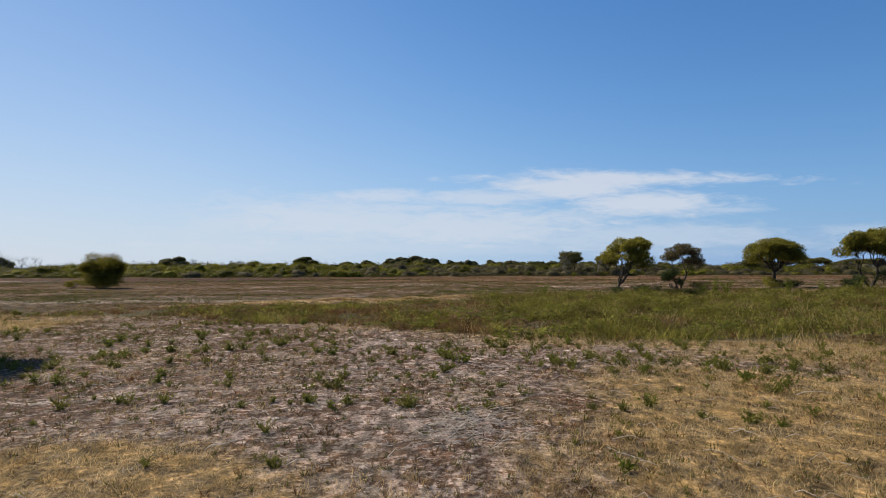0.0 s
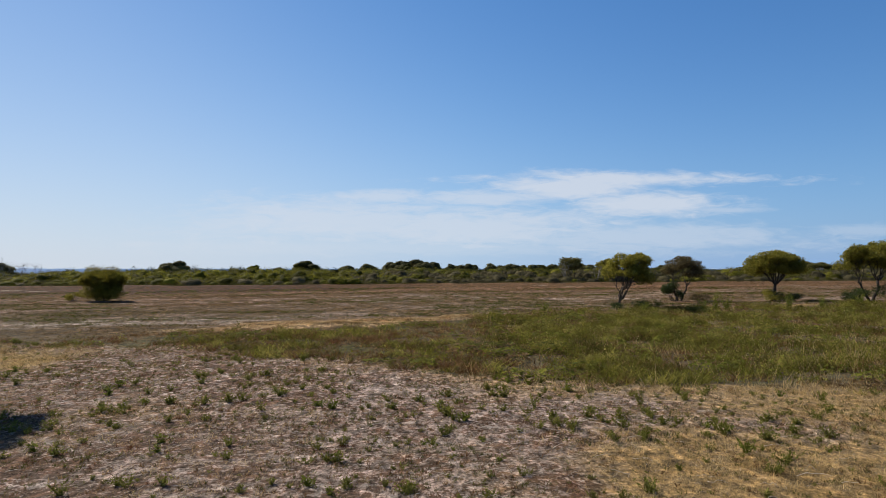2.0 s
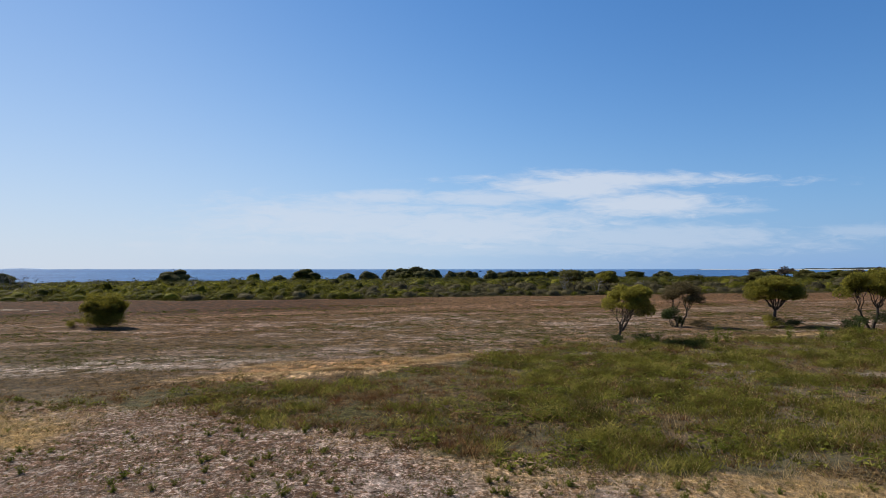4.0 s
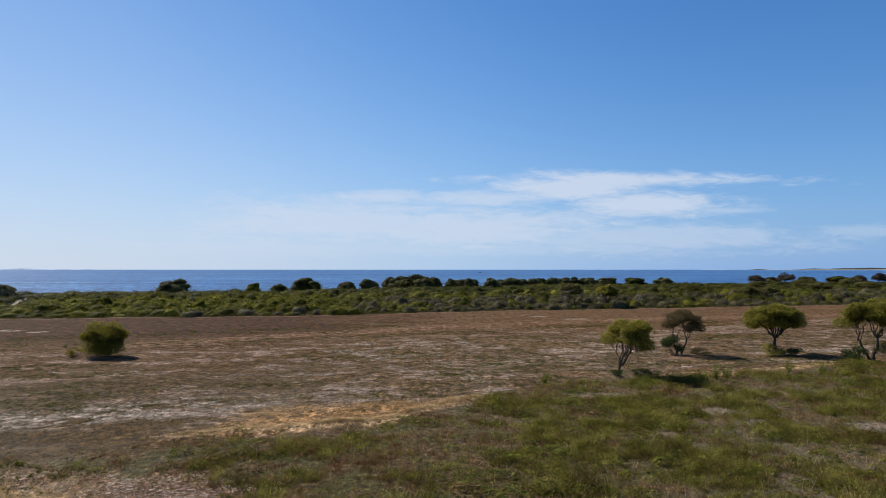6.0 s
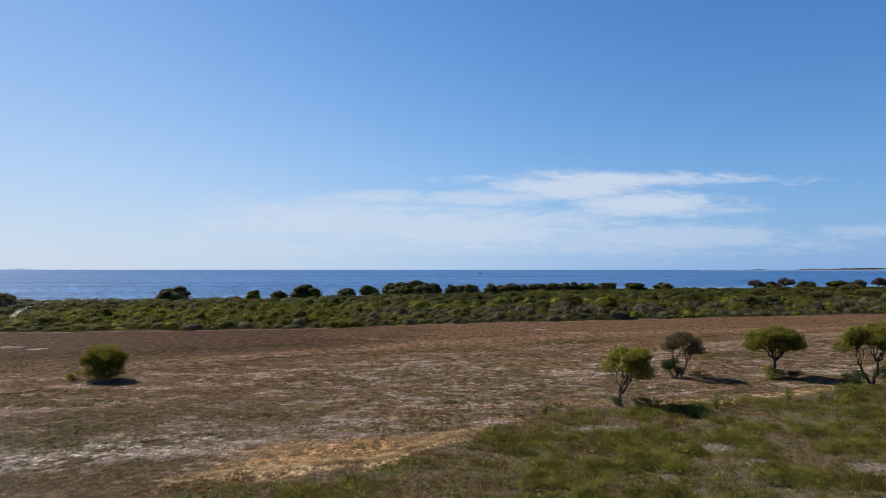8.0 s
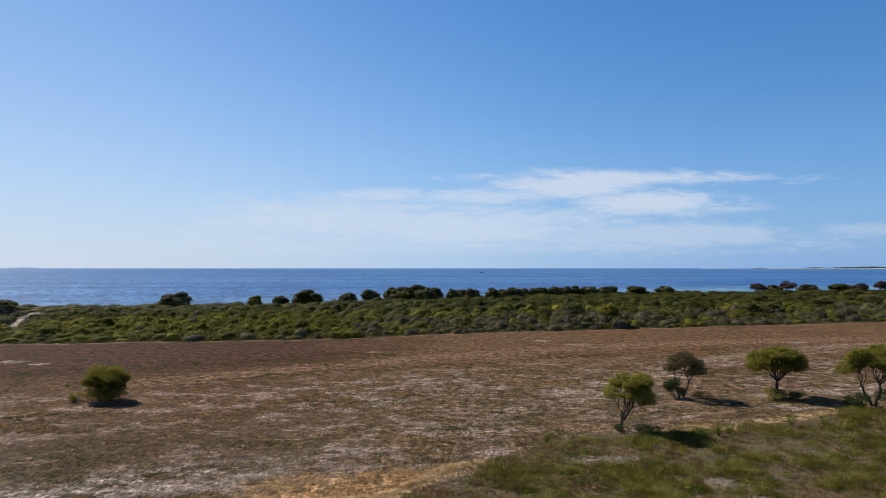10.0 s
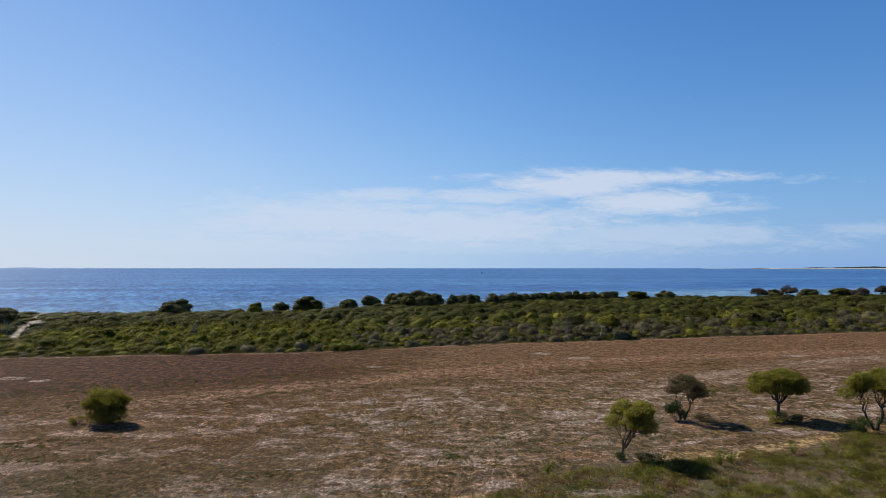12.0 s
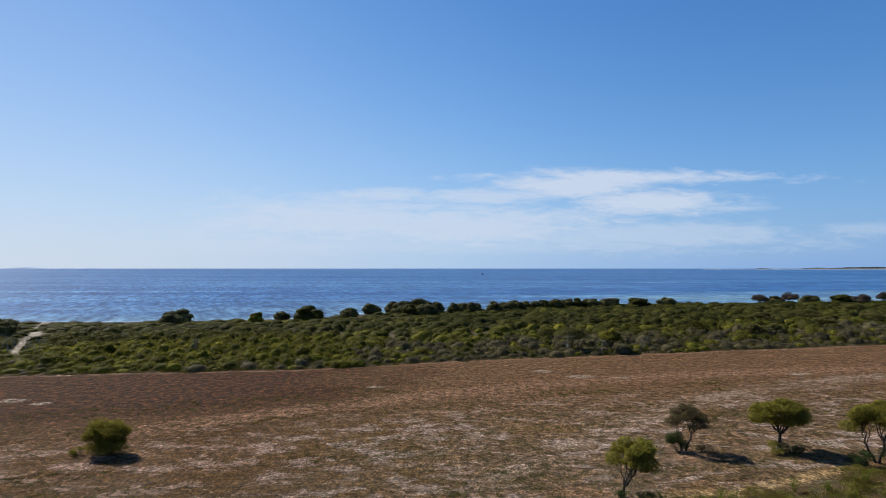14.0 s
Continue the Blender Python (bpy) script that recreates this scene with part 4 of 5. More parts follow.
    undershrub(x, y, wd * 0.55, wd * 0.5, ht * (0.95 if x < 0 else 0.95 if y < 155 and x > 40 else 1.0 if y < 100 else 0.82), int(1000 + 480 * wd), 0.20 + 0.0006 * y, mt, lab, shrub_id, "coastal_shrub", lobes=20, solid=x < 40 or y > 155)
tree("coastal_tree", 20.0, 95.6, [(0, 0, -0.3, 0, 0.9, 0.08), (0.3, 0, 0.6, 0, 0.9, 0.07)], (0.1, 0, 2.35, 2.4, 2.0, 1.6), 28, 5200, 0.22, M_FLATCROWN,
     "olive coastal tree with bare grey limbs at the heath edge", "tree", 17)
tree("coastal_tree", 25.6, 94.8, [(0, 0, 0.0, 0, 0.9, 0.09)], (0.0, 0, 2.2, 2.0, 1.8, 1.5), 26, 6500, 0.24, M_TREE,
     "round-crowned green coastal tree at the heath edge", "tree", 18)

for k, (x, y, wide, tall, lab) in enumerate([
        (57, 112, 5.2, 2.7, "flat-topped olive coastal tree rising out of the heath"), (61, 114, 3.6, 2.6, "flat-topped olive coastal tree rising out of the heath"),
        (81, 137, 6.0, 3.4, "broad umbrella-shaped olive tree in the heath"), (75.5, 122, 4.4, 3.0, "flat-topped olive coastal tree rising out of the heath"),
        (107, 160, 6.0, 3.5, "broad umbrella-shaped olive tree in the heath"), (92, 132, 5.5, 3.2, "flat-topped olive coastal tree rising out of the heath"),
        (70, 135, 5.0, 2.9, "flat-topped olive coastal tree rising out of the heath"), (98, 141, 5.0, 3.0, "flat-topped olive coastal tree rising out of the heath")]):
    tree("heath_tree", x, y, [(-0.2, 0, -0.5, 0, tall * 0.45, 0.09), (0.2, 0, 0.6, 0.1, tall * 0.45, 0.09)], (0, 0, tall * 0.66, wide * 0.5, wide * 0.45, tall * 0.36), 24, 4000, 0.24, M_FLATCROWN,
         lab, "tree", 430 + k, size=0.30, under=-0.3)
for k, (x, y, wide, tall, lab) in enumerate([(105, 205, 6.6, 3.6, "wind-bent flat-topped shrub by the shore"), (115.5, 206, 6.4, 4.2, "rust-brown weathered shrub crown by the shore"),
                                             (141, 208, 6.5, 3.8, "rust-brown weathered shrub crown by the shore"), (150, 210, 6.0, 4.4, "rust-brown weathered shrub crown by the shore")]):
    tree("shore_tree", x, y, [(-0.8, 0, -0.2, 0, tall * 0.5, 0.12), (0.1, 0, 0.3, 0.1, tall * 0.5, 0.12)], (0, 0, tall * 0.52, wide * 0.5, wide * 0.42, tall * 0.44), 26, 5000, 0.32, M_RUSTCROWN,
         lab, "tree", 450 + k, size=0.36, under=-0.4)

# ---- grasses and weeds ----
def in_view(p, margin=1.5):
    return np.abs(p[:, 0]) < 0.75 * p[:, 1] + margin


def far_line(x):
    return np.interp(x, BELT_X, BELT_Y)


def straw_share(x, y):
    """How strawy the near ground is, 0 to 1."""
    jx, jy = x + 1.2 * lattice(x, y, 0.7, 21), y + 1.4 * lattice(x, y, 0.6, 22)
    right = step(jx - (jy - 5) * 0.3, 0.3, 1.6) * step(jy - 0.1 * jx, 9.2, 8.0)
    fore = jy - np.interp(x, NEAR_X, NEAR_Y)
    back = (0.1 + 0.9 * step(jx, 1, 7)) * step(fore + 2.4 * step(jx, 3, 7), -2.0, -0.9) * step(fore, 1.0, 0.2)
    left = step(jx, -0.4, -1.6) * step(jy, 6.2, 4.8)
    patch = step(jx, -9, -11) * step(jy, 13.8, 15) * step(jy, 18.2, 17)
    return np.clip(right + back + left + patch + 0.35 * step(lattice(x, y, 0.35, 23), 0.1, 0.5), 0, 1)


def before_belt(p):
    """Keeps the places on the near side of the weed belt."""
    return p[p[:, 1] + 0.8 * lattice(p[:, 0], p[:, 1], 0.5, 24) < np.interp(p[:, 0], NEAR_X, NEAR_Y) + 0.4]


def strewn(rng, per_m2, y0, y1, margin=1.5):
    """Random places in the strip of the paddock between y0 and y1 that the way looks over."""
    half = 0.75 * y1 + margin
    p = np.column_stack([rng.uniform(-half, half, int(per_m2 * 2 * half * (y1 - y0))), np.zeros(int(per_m2 * 2 * half * (y1 - y0)))])
    p[:, 1] = rng.uniform(y0, y1, len(p))
    return p[in_view(p, margin)]


def tufted(rng, centres, count, radius):
    """Places round tuft centres."""
    k = np.repeat(centres, count, axis=0)
    return k + rng.normal(size=k.shape) * np.broadcast_to(radius, len(centres)).repeat(count)[:, None]


def stuff(name, pieces, mat, label, category):
    v, f = merged(pieces)
    return tagged(new(name, mesh_of(name, v, f, mat)), label, category, kind="stuff")


def near_dry_grass():
    rng = np.random.default_rng(51)
    c = before_belt(strewn(rng, 190, 2.6, 8))
    s = straw_share(c[:, 0], c[:, 1])
    c = c[rng.random(len(c)) < 0.10 + 0.90 * s]
    p = tufted(rng, c, 7, 0.035)
    sp, n = straw_share(p[:, 0], p[:, 1]), len(p)
    up = blades(p, rng.uniform(0.02, 0.085, n) * (0.6 + 0.6 * sp), rng.uniform(0.0018, 0.0034, n) * (1 + p[:, 1] * 0.05), rng.uniform(0.3, 1.8, n), rng)
    c = before_belt(strewn(rng, 85, 8, 21))
    c = c[rng.random(len(c)) < 0.10 + 0.90 * straw_share(c[:, 0], c[:, 1])]
    p = tufted(rng, c, 6, 0.05)
    sp, n = straw_share(p[:, 0], p[:, 1]), len(p)
    past = slivers(p, rng.uniform(0.03, 0.11, n) * (0.6 + 0.6 * sp), rng.uniform(0.004, 0.009, n), rng.uniform(0.3, 1.8, n), rng)
    tall = before_belt(strewn(rng, 5.0, 2.6, 21))
    tall = tall[rng.random(len(tall)) < straw_share(tall[:, 0], tall[:, 1]) * 0.8]
    q = tufted(rng, tall, 18, 0.045)
    high = blades(q, rng.uniform(0.04, 0.13, len(q)) * (1 + 0.4 * step(q[:, 1], 7, 12)), rng.uniform(0.0016, 0.0034, len(q)) * (1 + q[:, 1] * 0.05), rng.uniform(0.3, 1.2, len(q)), rng)
    stuff("dry_grass", [up, past, high], M_DRY, "straw-coloured dry grass over the sandy soil", "grass")


def litter():
    rng = np.random.default_rng(52)
    p = before_belt(np.concatenate([strewn(rng, 460, 2.6, 10), strewn(rng, 150, 10, 20)]))
    n = len(p)
    dark = rng.random(n) < 0.55
    for name, keep, mat, lab in (("ground_litter", dark, M_LITTER, "dark brown plant litter lying on the soil"), ("pale_litter", ~dark, M_PALELITTER, "bleached plant litter lying on the soil")):
        q = p[keep]
        k = len(q)
        stuff(name, [blades(q, rng.uniform(0.010, 0.040, k), rng.uniform(0.004, 0.010, k), rng.uniform(1.5, 5.0, k), rng, 0.1)], mat, lab, "litter")


def off_bare(x, y):
    """0 on the bare sand in the weed belt, 1 off it."""
    k = np.ones(len(x))
    for sx, sy, rx, ry in BARE:
        k *= step(((x - sx) / rx) ** 2 + ((y - sy) / ry) ** 2 + 0.5 * lattice(x, y, 1.5, 39), 0.5, 1.3)
    return k


def belt_weeds():
    rng = np.random.default_rng(53)
    c = strewn(rng, 24, 10.5, 46)
    x, y = c.T
    inside = step(y - np.interp(x, NEAR_X, NEAR_Y) + 1.2 * lattice(x, y, 0.4, 31), -0.8, 0.6) * step(y - far_line(x) + 1.3 * lattice(x, y, 0.35, 32), 0.4, -1.0)
    lush = np.clip(0.54 + 0.22 * step(x, -8, 3) + 0.2 * step(x, 7, 13) + 0.5 * lattice(x, y, 0.22, 33) + 0.5 * lattice(x, y, 0.75, 34), 0, 1)
    clump = step(lattice(x, y, 0.95, 37) + 0.7 * lattice(x, y, 0.42, 38), -0.5, 0.4) * off_bare(x, y)
    keep = rng.random(len(c)) < inside * (0.45 + 0.55 * lush) * (0.22 + 0.78 * clump) * (0.25 + 0.75 * off_bare(x, y))
    c, lush = c[keep], lush[keep] * (0.45 + 0.75 * clump[keep])
    kind = rng.random(len(c)) < np.clip(lush * (0.6 + 0.45 * step(c[:, 0], -6, 4)) - 0.45 * step(lattice(c[:, 0], c[:, 1], 0.33, 36), 0.15, 0.6), 0.1, 0.85)
    pieces, broad = {True: [], False: []}, []
    for green in (True, False):
        g = c[kind == green]
        lg = lush[kind == green]
        m = 26 if green else 18
        p = tufted(rng, g, m, rng.uniform(0.05, 0.22, len(g)))
        n = len(p)
        tall = (rng.uniform(0.07, 0.25, len(g)) * (0.5 + 0.85 * lg)).repeat(m) * rng.uniform(0.5, 1.15, n)
        if green:
            leafy = g[rng.random(len(g)) < 0.55]
            cen = tufted(rng, leafy, 15, rng.uniform(0.07, 0.2, len(leafy)))
            top = (rng.uniform(0.10, 0.34, len(leafy))).repeat(15)
            cen = np.column_stack([cen, height(cen[:, 0], cen[:, 1]) + 0.03 + top * rng.random(len(cen)) ** 0.7])
            broad.append(leaf_cards(cen, 0.042 + 0.0013 * cen[:, 1], rng, -0.5, 0.5))
        pieces[green].append(slivers(p, tall, rng.uniform(0.014, 0.034, n), rng.uniform(0.4, 1.8, n), rng))
    # tall pale seed stems that lean with the wind
    s = strewn(rng, 8.0, 11.5, 38)
    s = s[rng.random(len(s)) < (0.3 * step(s[:, 0], -2, 5) + 0.7 * step(s[:, 0], 5, 11) * step(s[:, 1], 22, 15)) * step(s[:, 1] - far_line(s[:, 0]), 0, -1.5)]
    p = tufted(rng, s, 6, 0.12)
    stems = slivers(p, rng.uniform(0.2, 0.45, len(p)), 0.007, rng.uniform(0.3, 0.8, len(p)), rng)
    stuff("leafy_weeds", broad, M_WEED, "clumps of broad-leaved green weeds in the belt", "weeds")
    stuff("green_weeds", pieces[True], M_WEED, "belt of rank green weeds and grass across the paddock", "weeds")
    stuff("brown_weeds", pieces[False], M_BROWNWEED, "dried brown weed stalks among the green belt", "weeds")
    stuff("seed_stems", [stems], M_DRY, "pale leaning seed stems above the green weeds", "grass")


def weed_clumps():
    """Low leafy cushions of weed in the belt, each a small dome of leaves."""
    rng = np.random.default_rng(59)
    kinds = []
    for k in range(4):
        v, f, dome = heath_template(500 + k, 120, 0.13, 3, 6)
        kinds.append((v, f[dome:], 0))
    c = strewn(rng, 2.6, 11, 44)
    x, y = c.T
    inside = step(y - np.interp(x, NEAR_X, NEAR_Y) + 0.9 * lattice(x, y, 0.4, 31), -0.3, 0.5) * step(y - far_line(x) + 1.0 * lattice(x, y, 0.35, 32), 0.5, -0.4)
    thick = step(lattice(x, y, 0.55, 38) + 0.6 * lattice(x, y, 0.2, 33), -0.4, 0.6)
    c = c[rng.random(len(c)) < inside * (0.15 + 0.85 * thick) * (0.45 + 0.4 * step(x, -8, 2)) * off_bare(x, y)]
    x, y = c.T
    w = rng.uniform(0.3, 1.0, len(x))
    h = rng.uniform(0.12, 0.30, len(x)) * (0.7 + 0.4 * w)
    sort = np.where(rng.random(len(x)) < 0.18, 2, np.where(rng.random(len(x)) < 0.7, 0, 1))
    for k, (name, mat, lab) in enumerate([("weed_cushions", M_CUSHION, "low leafy cushions of mid-green weed"), ("dark_weed_cushions", M_DARKCUSHION, "low cushions of darker green weed"),
                                          ("brown_weed_cushions", M_BROWNCUSHION, "withered brown cushions of weed")]):
        pieces = [stamp(tm, x[g], y[g], w[g], h[g], rng) for q, tm in enumerate(kinds) for g in [(sort == k) & (np.arange(len(x)) % 4 == q)] if g.any()]
        v, f = merged([q[:2] for q in pieces])
        tagged(new(name, mesh_of(name, v, f, mat)), lab, "weeds", kind="stuff")


def stubble():
    rng = np.random.default_rng(54)
    out = []
    for y0, y1, dens, count, wide in ((17, 34, 18, 10, 0.020), (34, 52, 13.0, 9, 0.028), (52, 74, 7.0, 7, 0.042), (74, 112, 3.5, 6, 0.06)):
        c = strewn(rng, dens, y0, y1)
        x, y = c.T
        keep = (y > far_line(x) + 0.8 * lattice(x, y, 0.35, 32)) & (y < np.interp(x, EDGE_X, EDGE_Y) + 0.8)
        rows = lattice(x * 0.974 + y * 0.225, (y * 0.974 - x * 0.225) * 9, 0.07, 41) + 0.5 * lattice(x, y, 0.5, 42)
        keep &= rng.random(len(c)) < (0.55 - 0.5 * rows) * (1 - 0.85 * step(x, 5, -20) * step(y - 0.3 * x, 56, 66))
        c = c[keep]
        p = tufted(rng, c, count, rng.uniform(0.05, 0.13, len(c)))
        n = len(p)
        out.append(slivers(p, rng.uniform(0.03, 0.085, n), rng.uniform(0.6, 1.4, n) * wide, rng.uniform(0.7, 2.6, n), rng))
    stuff("mown_stubble", out, M_STUBBLE, "short mown brown grass in faint rows", "grass")
    # olive-green tufts left standing between the rows
    c = np.concatenate([strewn(rng, 5.0, 20, 44), strewn(rng, 3.0, 44, 72)])
    x, y = c.T
    along = (y * 0.974 - x * 0.225) * 9
    keep = (y > far_line(x) + 0.6) & (y < np.interp(x, EDGE_X, EDGE_Y) - 12 + 0.2 * x) & (np.abs(y - np.interp(x, RIDGE_X, RIDGE_Y)) > 2.2)
    keep &= rng.random(len(c)) < 0.9 * step(lattice(x * 0.974 + y * 0.225, along, 0.06, 47) + 0.7 * lattice(x, y, 0.3, 49), -0.25, 0.6)
    c = c[keep]
    p = tufted(rng, c, 14, rng.uniform(0.06, 0.26, len(c)))
    n = len(p)
    stuff("green_tufts", [slivers(p, rng.uniform(0.03, 0.10, n), 0.03 + 0.0007 * p[:, 1], rng.uniform(0.8, 2.4, n), rng)], M_SPRIG, "olive-green tufts left in the mown grass", "grass")
    # windrow of cut straw along the belt, with a second, shorter one behind it
    x = rng.uniform(-11.2, 1.6, 24000)
    x = x[rng.random(len(x)) < (0.15 + 0.85 * step(x, -8, -3)) * (0.6 + 0.55 * lattice(x, x, 1.1, 44))]
    y = np.interp(x, RIDGE_X, RIDGE_Y) + rng.normal(0.1, 0.16 + 0.14 * step(x, -6, 0), len(x)) + 0.25 * lattice(x, x, 0.9, 43)
    x2 = rng.uniform(-9.0, 0.8, 6500)
    x2 = x2[rng.random(len(x2)) < 0.45 + 0.6 * lattice(x2, x2, 0.9, 45)]
    y2 = np.interp(x2, [-9, -6.5, -3, 1], [26.2, 27.7, 28.6, 29.4]) + rng.normal(0, 0.28, len(x2)) + 0.3 * lattice(x2, x2, 0.8, 46)
    p = np.column_stack([np.concatenate([x, x2]), np.concatenate([y, y2])])
    n = len(p)
    stuff("straw_windrow", [slivers(p, rng.uniform(0.025, 0.085, n), 0.026, rng.uniform(1.5, 4.5, n), rng)], M_GOLD, "windrows of golden cut straw beside the weeds", "straw")


def herb_mesh(seed, stems, tall, spread_r, leaf, per_stem, mat):
    """A leafy herb: stems that spread from one root, narrow leaves up each."""
    rng = np.random.default_rng(seed)
    pts, tubes = [], []
    for _ in range(stems):
        a = rng.uniform(0, 2 * math.pi)
        r = spread_r * rng.uniform(0.2, 1.0)
        tip = (r * math.cos(a), r * math.sin(a), tall * rng.uniform(0.55, 1.0))
        line = bent((0, 0, -0.02), tip, rng, 4, 0.05)
        tubes.append(tube(line, np.linspace(0.004, 0.002, 4) * (1 + tall), 3))
        for t in np.linspace(0.12, 1.0, per_stem):
            k = t * 3
            i = min(int(k), 2)
            pts.append(line[i] + (line[i + 1] - line[i]) * (k - i) + rng.normal(size=3) * leaf * 0.35)
    v, f = leaf_cards(np.array(pts), leaf, rng, -0.7, 0.34)
    v[:, 2] = np.maximum(v[:, 2], 0.0)
    return mesh_of("herb", *merged([(v, f)] + tubes), mat)


def herbs():
    rng = np.random.default_rng(55)
    kinds = [herb_mesh(300 + k, int(rng.integers(7, 14)), rng.uniform(0.07, 0.13), rng.uniform(0.08, 0.17), rng.uniform(0.03, 0.05), 10, M_HERB) for k in range(7)]
    kinds += [herb_mesh(320 + k, 10, 0.10, 0.12, 0.045, 9, M_BRIGHTHERB) for k in range(2)]
    c = before_belt(strewn(rng, 20, 3.0, 20, 0.5))
    x, y = c.T
    want = 0.62 * step(lattice(x, y, 0.45, 61) + 0.6 * lattice(x, y, 1.1, 62), -0.35, 0.6) * (0.12 + 0.88 * step(y, 4.5, 9.5)) * (1.0 + 0.5 * step(x, 0, 3)) * (1 - 0.65 * straw_share(x, y))
    for cx, cy, rx, ry in ((4.1, 7.2, 1.4, 0.9), (4.4, 9.2, 1.3, 0.6), (6.3, 9.7, 1.2, 0.7), (2.7, 8.9, 0.9, 0.5), (1.9, 6.2, 0.7, 0.6), (1.5, 5.3, 0.5, 0.5), (-1.0, 8.4, 0.5, 0.5), (-5.5, 10.5, 1.6, 1.2), (2.2, 9.6, 2.2, 0.6)):
        want = want + 0.8 * np.exp(-((x - cx) / rx) ** 2 - ((y - cy) / ry) ** 2)
    c = c[rng.random(len(c)) < want]
    rng.shuffle(c)
    first = {}
    for k, (x, y) in enumerate(c[:290]):
        me = kinds[int(rng.integers(0, len(kinds)))]
        m = pose(x, y, float(height(x, y)) - 0.004, rng.uniform(-8, 8), rng.uniform(-8, 8), rng.uniform(0, 360))
        ob = new("herb_plant", me)
        s = (0.45 + 1.0 * rng.random() ** 1.5) * (0.6 + 0.4 * float(step(y, 4, 9)))
        ob.matrix_world = m @ Matrix.Diagonal((s, s, s * rng.uniform(0.8, 1.3), 1))
        bright = me in kinds[7:]
        tagged(ob, "small bright green leafy weed on the sandy soil" if bright else "small dark green leafy weed on the sandy soil", "weed", "weeds on the bare soil")
    rest = c[290:540]
    pieces = []
    for me, share in zip(kinds[:7], np.array_split(rest, 7)):
        v = np.empty(len(me.vertices) * 3, np.float32)
        me.vertices.foreach_get("co", v)
        f = np.empty(len(me.loops), np.int32)
        me.loops.foreach_get("vertex_index", f)
        if len(share):
            pieces.append(stamp4((v.reshape(-1, 3), f.reshape(-1, 4)), share, rng))
    if pieces:
        stuff("small_weeds", pieces, M_HERB, "scattered small green weeds on the soil", "weeds")


def sprigs():
    """Tiny seedlings, green, reddish and dry, between the larger weeds."""
    rng = np.random.default_rng(58)
    c = before_belt(strewn(rng, 75, 2.8, 21))
    c = c[rng.random(len(c)) < (0.25 + 0.6 * step(lattice(c[:, 0], c[:, 1], 0.8, 63), -0.4, 0.5)) * (0.75 + 0.6 * step(c[:, 0], -1, -5))]
    kind = rng.random(len(c))
    for name, lo, hi, mat, lab in (("green_sprigs", 0.0, 0.55, M_SPRIG, "tiny green seedlings dotted over the soil"), ("brown_sprigs", 0.55, 1.0, M_BROWNWEED, "tiny dried brown seedlings dotted over the soil")):
        g = c[(kind >= lo) & (kind < hi)]
        p = tufted(rng, g, 9, rng.uniform(0.008, 0.03, len(g)))
        n = len(p)
        stuff(name, [slivers(p, rng.uniform(0.02, 0.075, n), rng.uniform(0.008, 0.016, n), rng.uniform(0.2, 1.3, n), rng)], mat, lab, "weeds")


def stamp4(template, places, rng):
    v, f = template
    n = len(places)
    a, s = rng.uniform(0, 2 * np.pi, n), (0.45 + 0.95 * rng.random(n) ** 1.5)[:, None]
    ca, sa = np.cos(a)[:, None], np.sin(a)[:, None]
    z = height(places[:, 0], places[:, 1])[:, None]
    out = np.stack([(v[:, 0] * ca - v[:, 1] * sa) * s + places[:, :1], (v[:, 0] * sa + v[:, 1] * ca) * s + places[:, 1:], v[:, 2] * s + z], -1)
    return out.reshape(-1, 3), (f[None] + (np.arange(n) * len(v))[:, None, None]).reshape(-1, 4)


M_CUSHION = leaf_material("cushion_leaves", (0.085, 0.10, 0.018), (0.16, 0.178, 0.027), (0.29, 0.285, 0.055), 0.9, 0.42)
M_DARKCUSHION = leaf_material("dark_cushion_leaves", (0.07, 0.08, 0.018), (0.125, 0.138, 0.027), (0.21, 0.21, 0.05), 0.9, 0.42)
M_BROWNCUSHION = leaf_material("withered_cushion_leaves", (0.11, 0.068, 0.032), (0.19, 0.12, 0.055), (0.29, 0.20, 0.10), 0.9, 0.3)
M_LITTER = grass_material("plant_litter", ((0.035, 0.019, 0.013), (0.08, 0.046, 0.031), (0.15, 0.09, 0.06)), 0.9, 0.9, 0.05)
M_PALELITTER = grass_material("bleached_litter", ((0.26, 0.20, 0.165), (0.38, 0.32, 0.28), (0.52, 0.46, 0.42)), 0.9, 0.9, 0.05)
M_GOLD = grass_material("cut_straw", ((0.46, 0.31, 0.15), (0.62, 0.45, 0.25), (0.74, 0.58, 0.36)), 0.95)
M_BRIGHTHERB = leaf_material("bright_herb_leaves", (0.09, 0.13, 0.02), (0.16, 0.19, 0.03), (0.26, 0.27, 0.05), 3.0)
M_SPRIG = grass_material("seedling_leaves", ((0.06, 0.075, 0.016), (0.10, 0.115, 0.022), (0.17, 0.165, 0.04)), 0.9, 0.65, 0.4)
near_dry_grass()
sprigs()
litter()
belt_weeds()
weed_clumps()
stubble()
herbs()

# tall upright weeds beside the trees
for k, (x, y, tall) in enumerate([(15.6, 35.0, 1.15), (14.6, 34.4, 0.75), (16.4, 35.4, 0.8), (12.3, 35.2, 0.7), (20.8, 36.8, 0.9), (22.9, 37.0, 0.8), (26.3, 38.6, 0.95), (10.9, 33.2, 0.6), (5.6, 33.9, 0.6)]):
    ob = new("tall_weed", herb_mesh(340 + k, 16, tall, 0.42, 0.10, 16, M_BRIGHTHERB))
    ob.location = (x, y, float(height(x, y)))
    tagged(ob, "tall bushy bright green weed above the grass", "weed", "tall weeds near the trees")


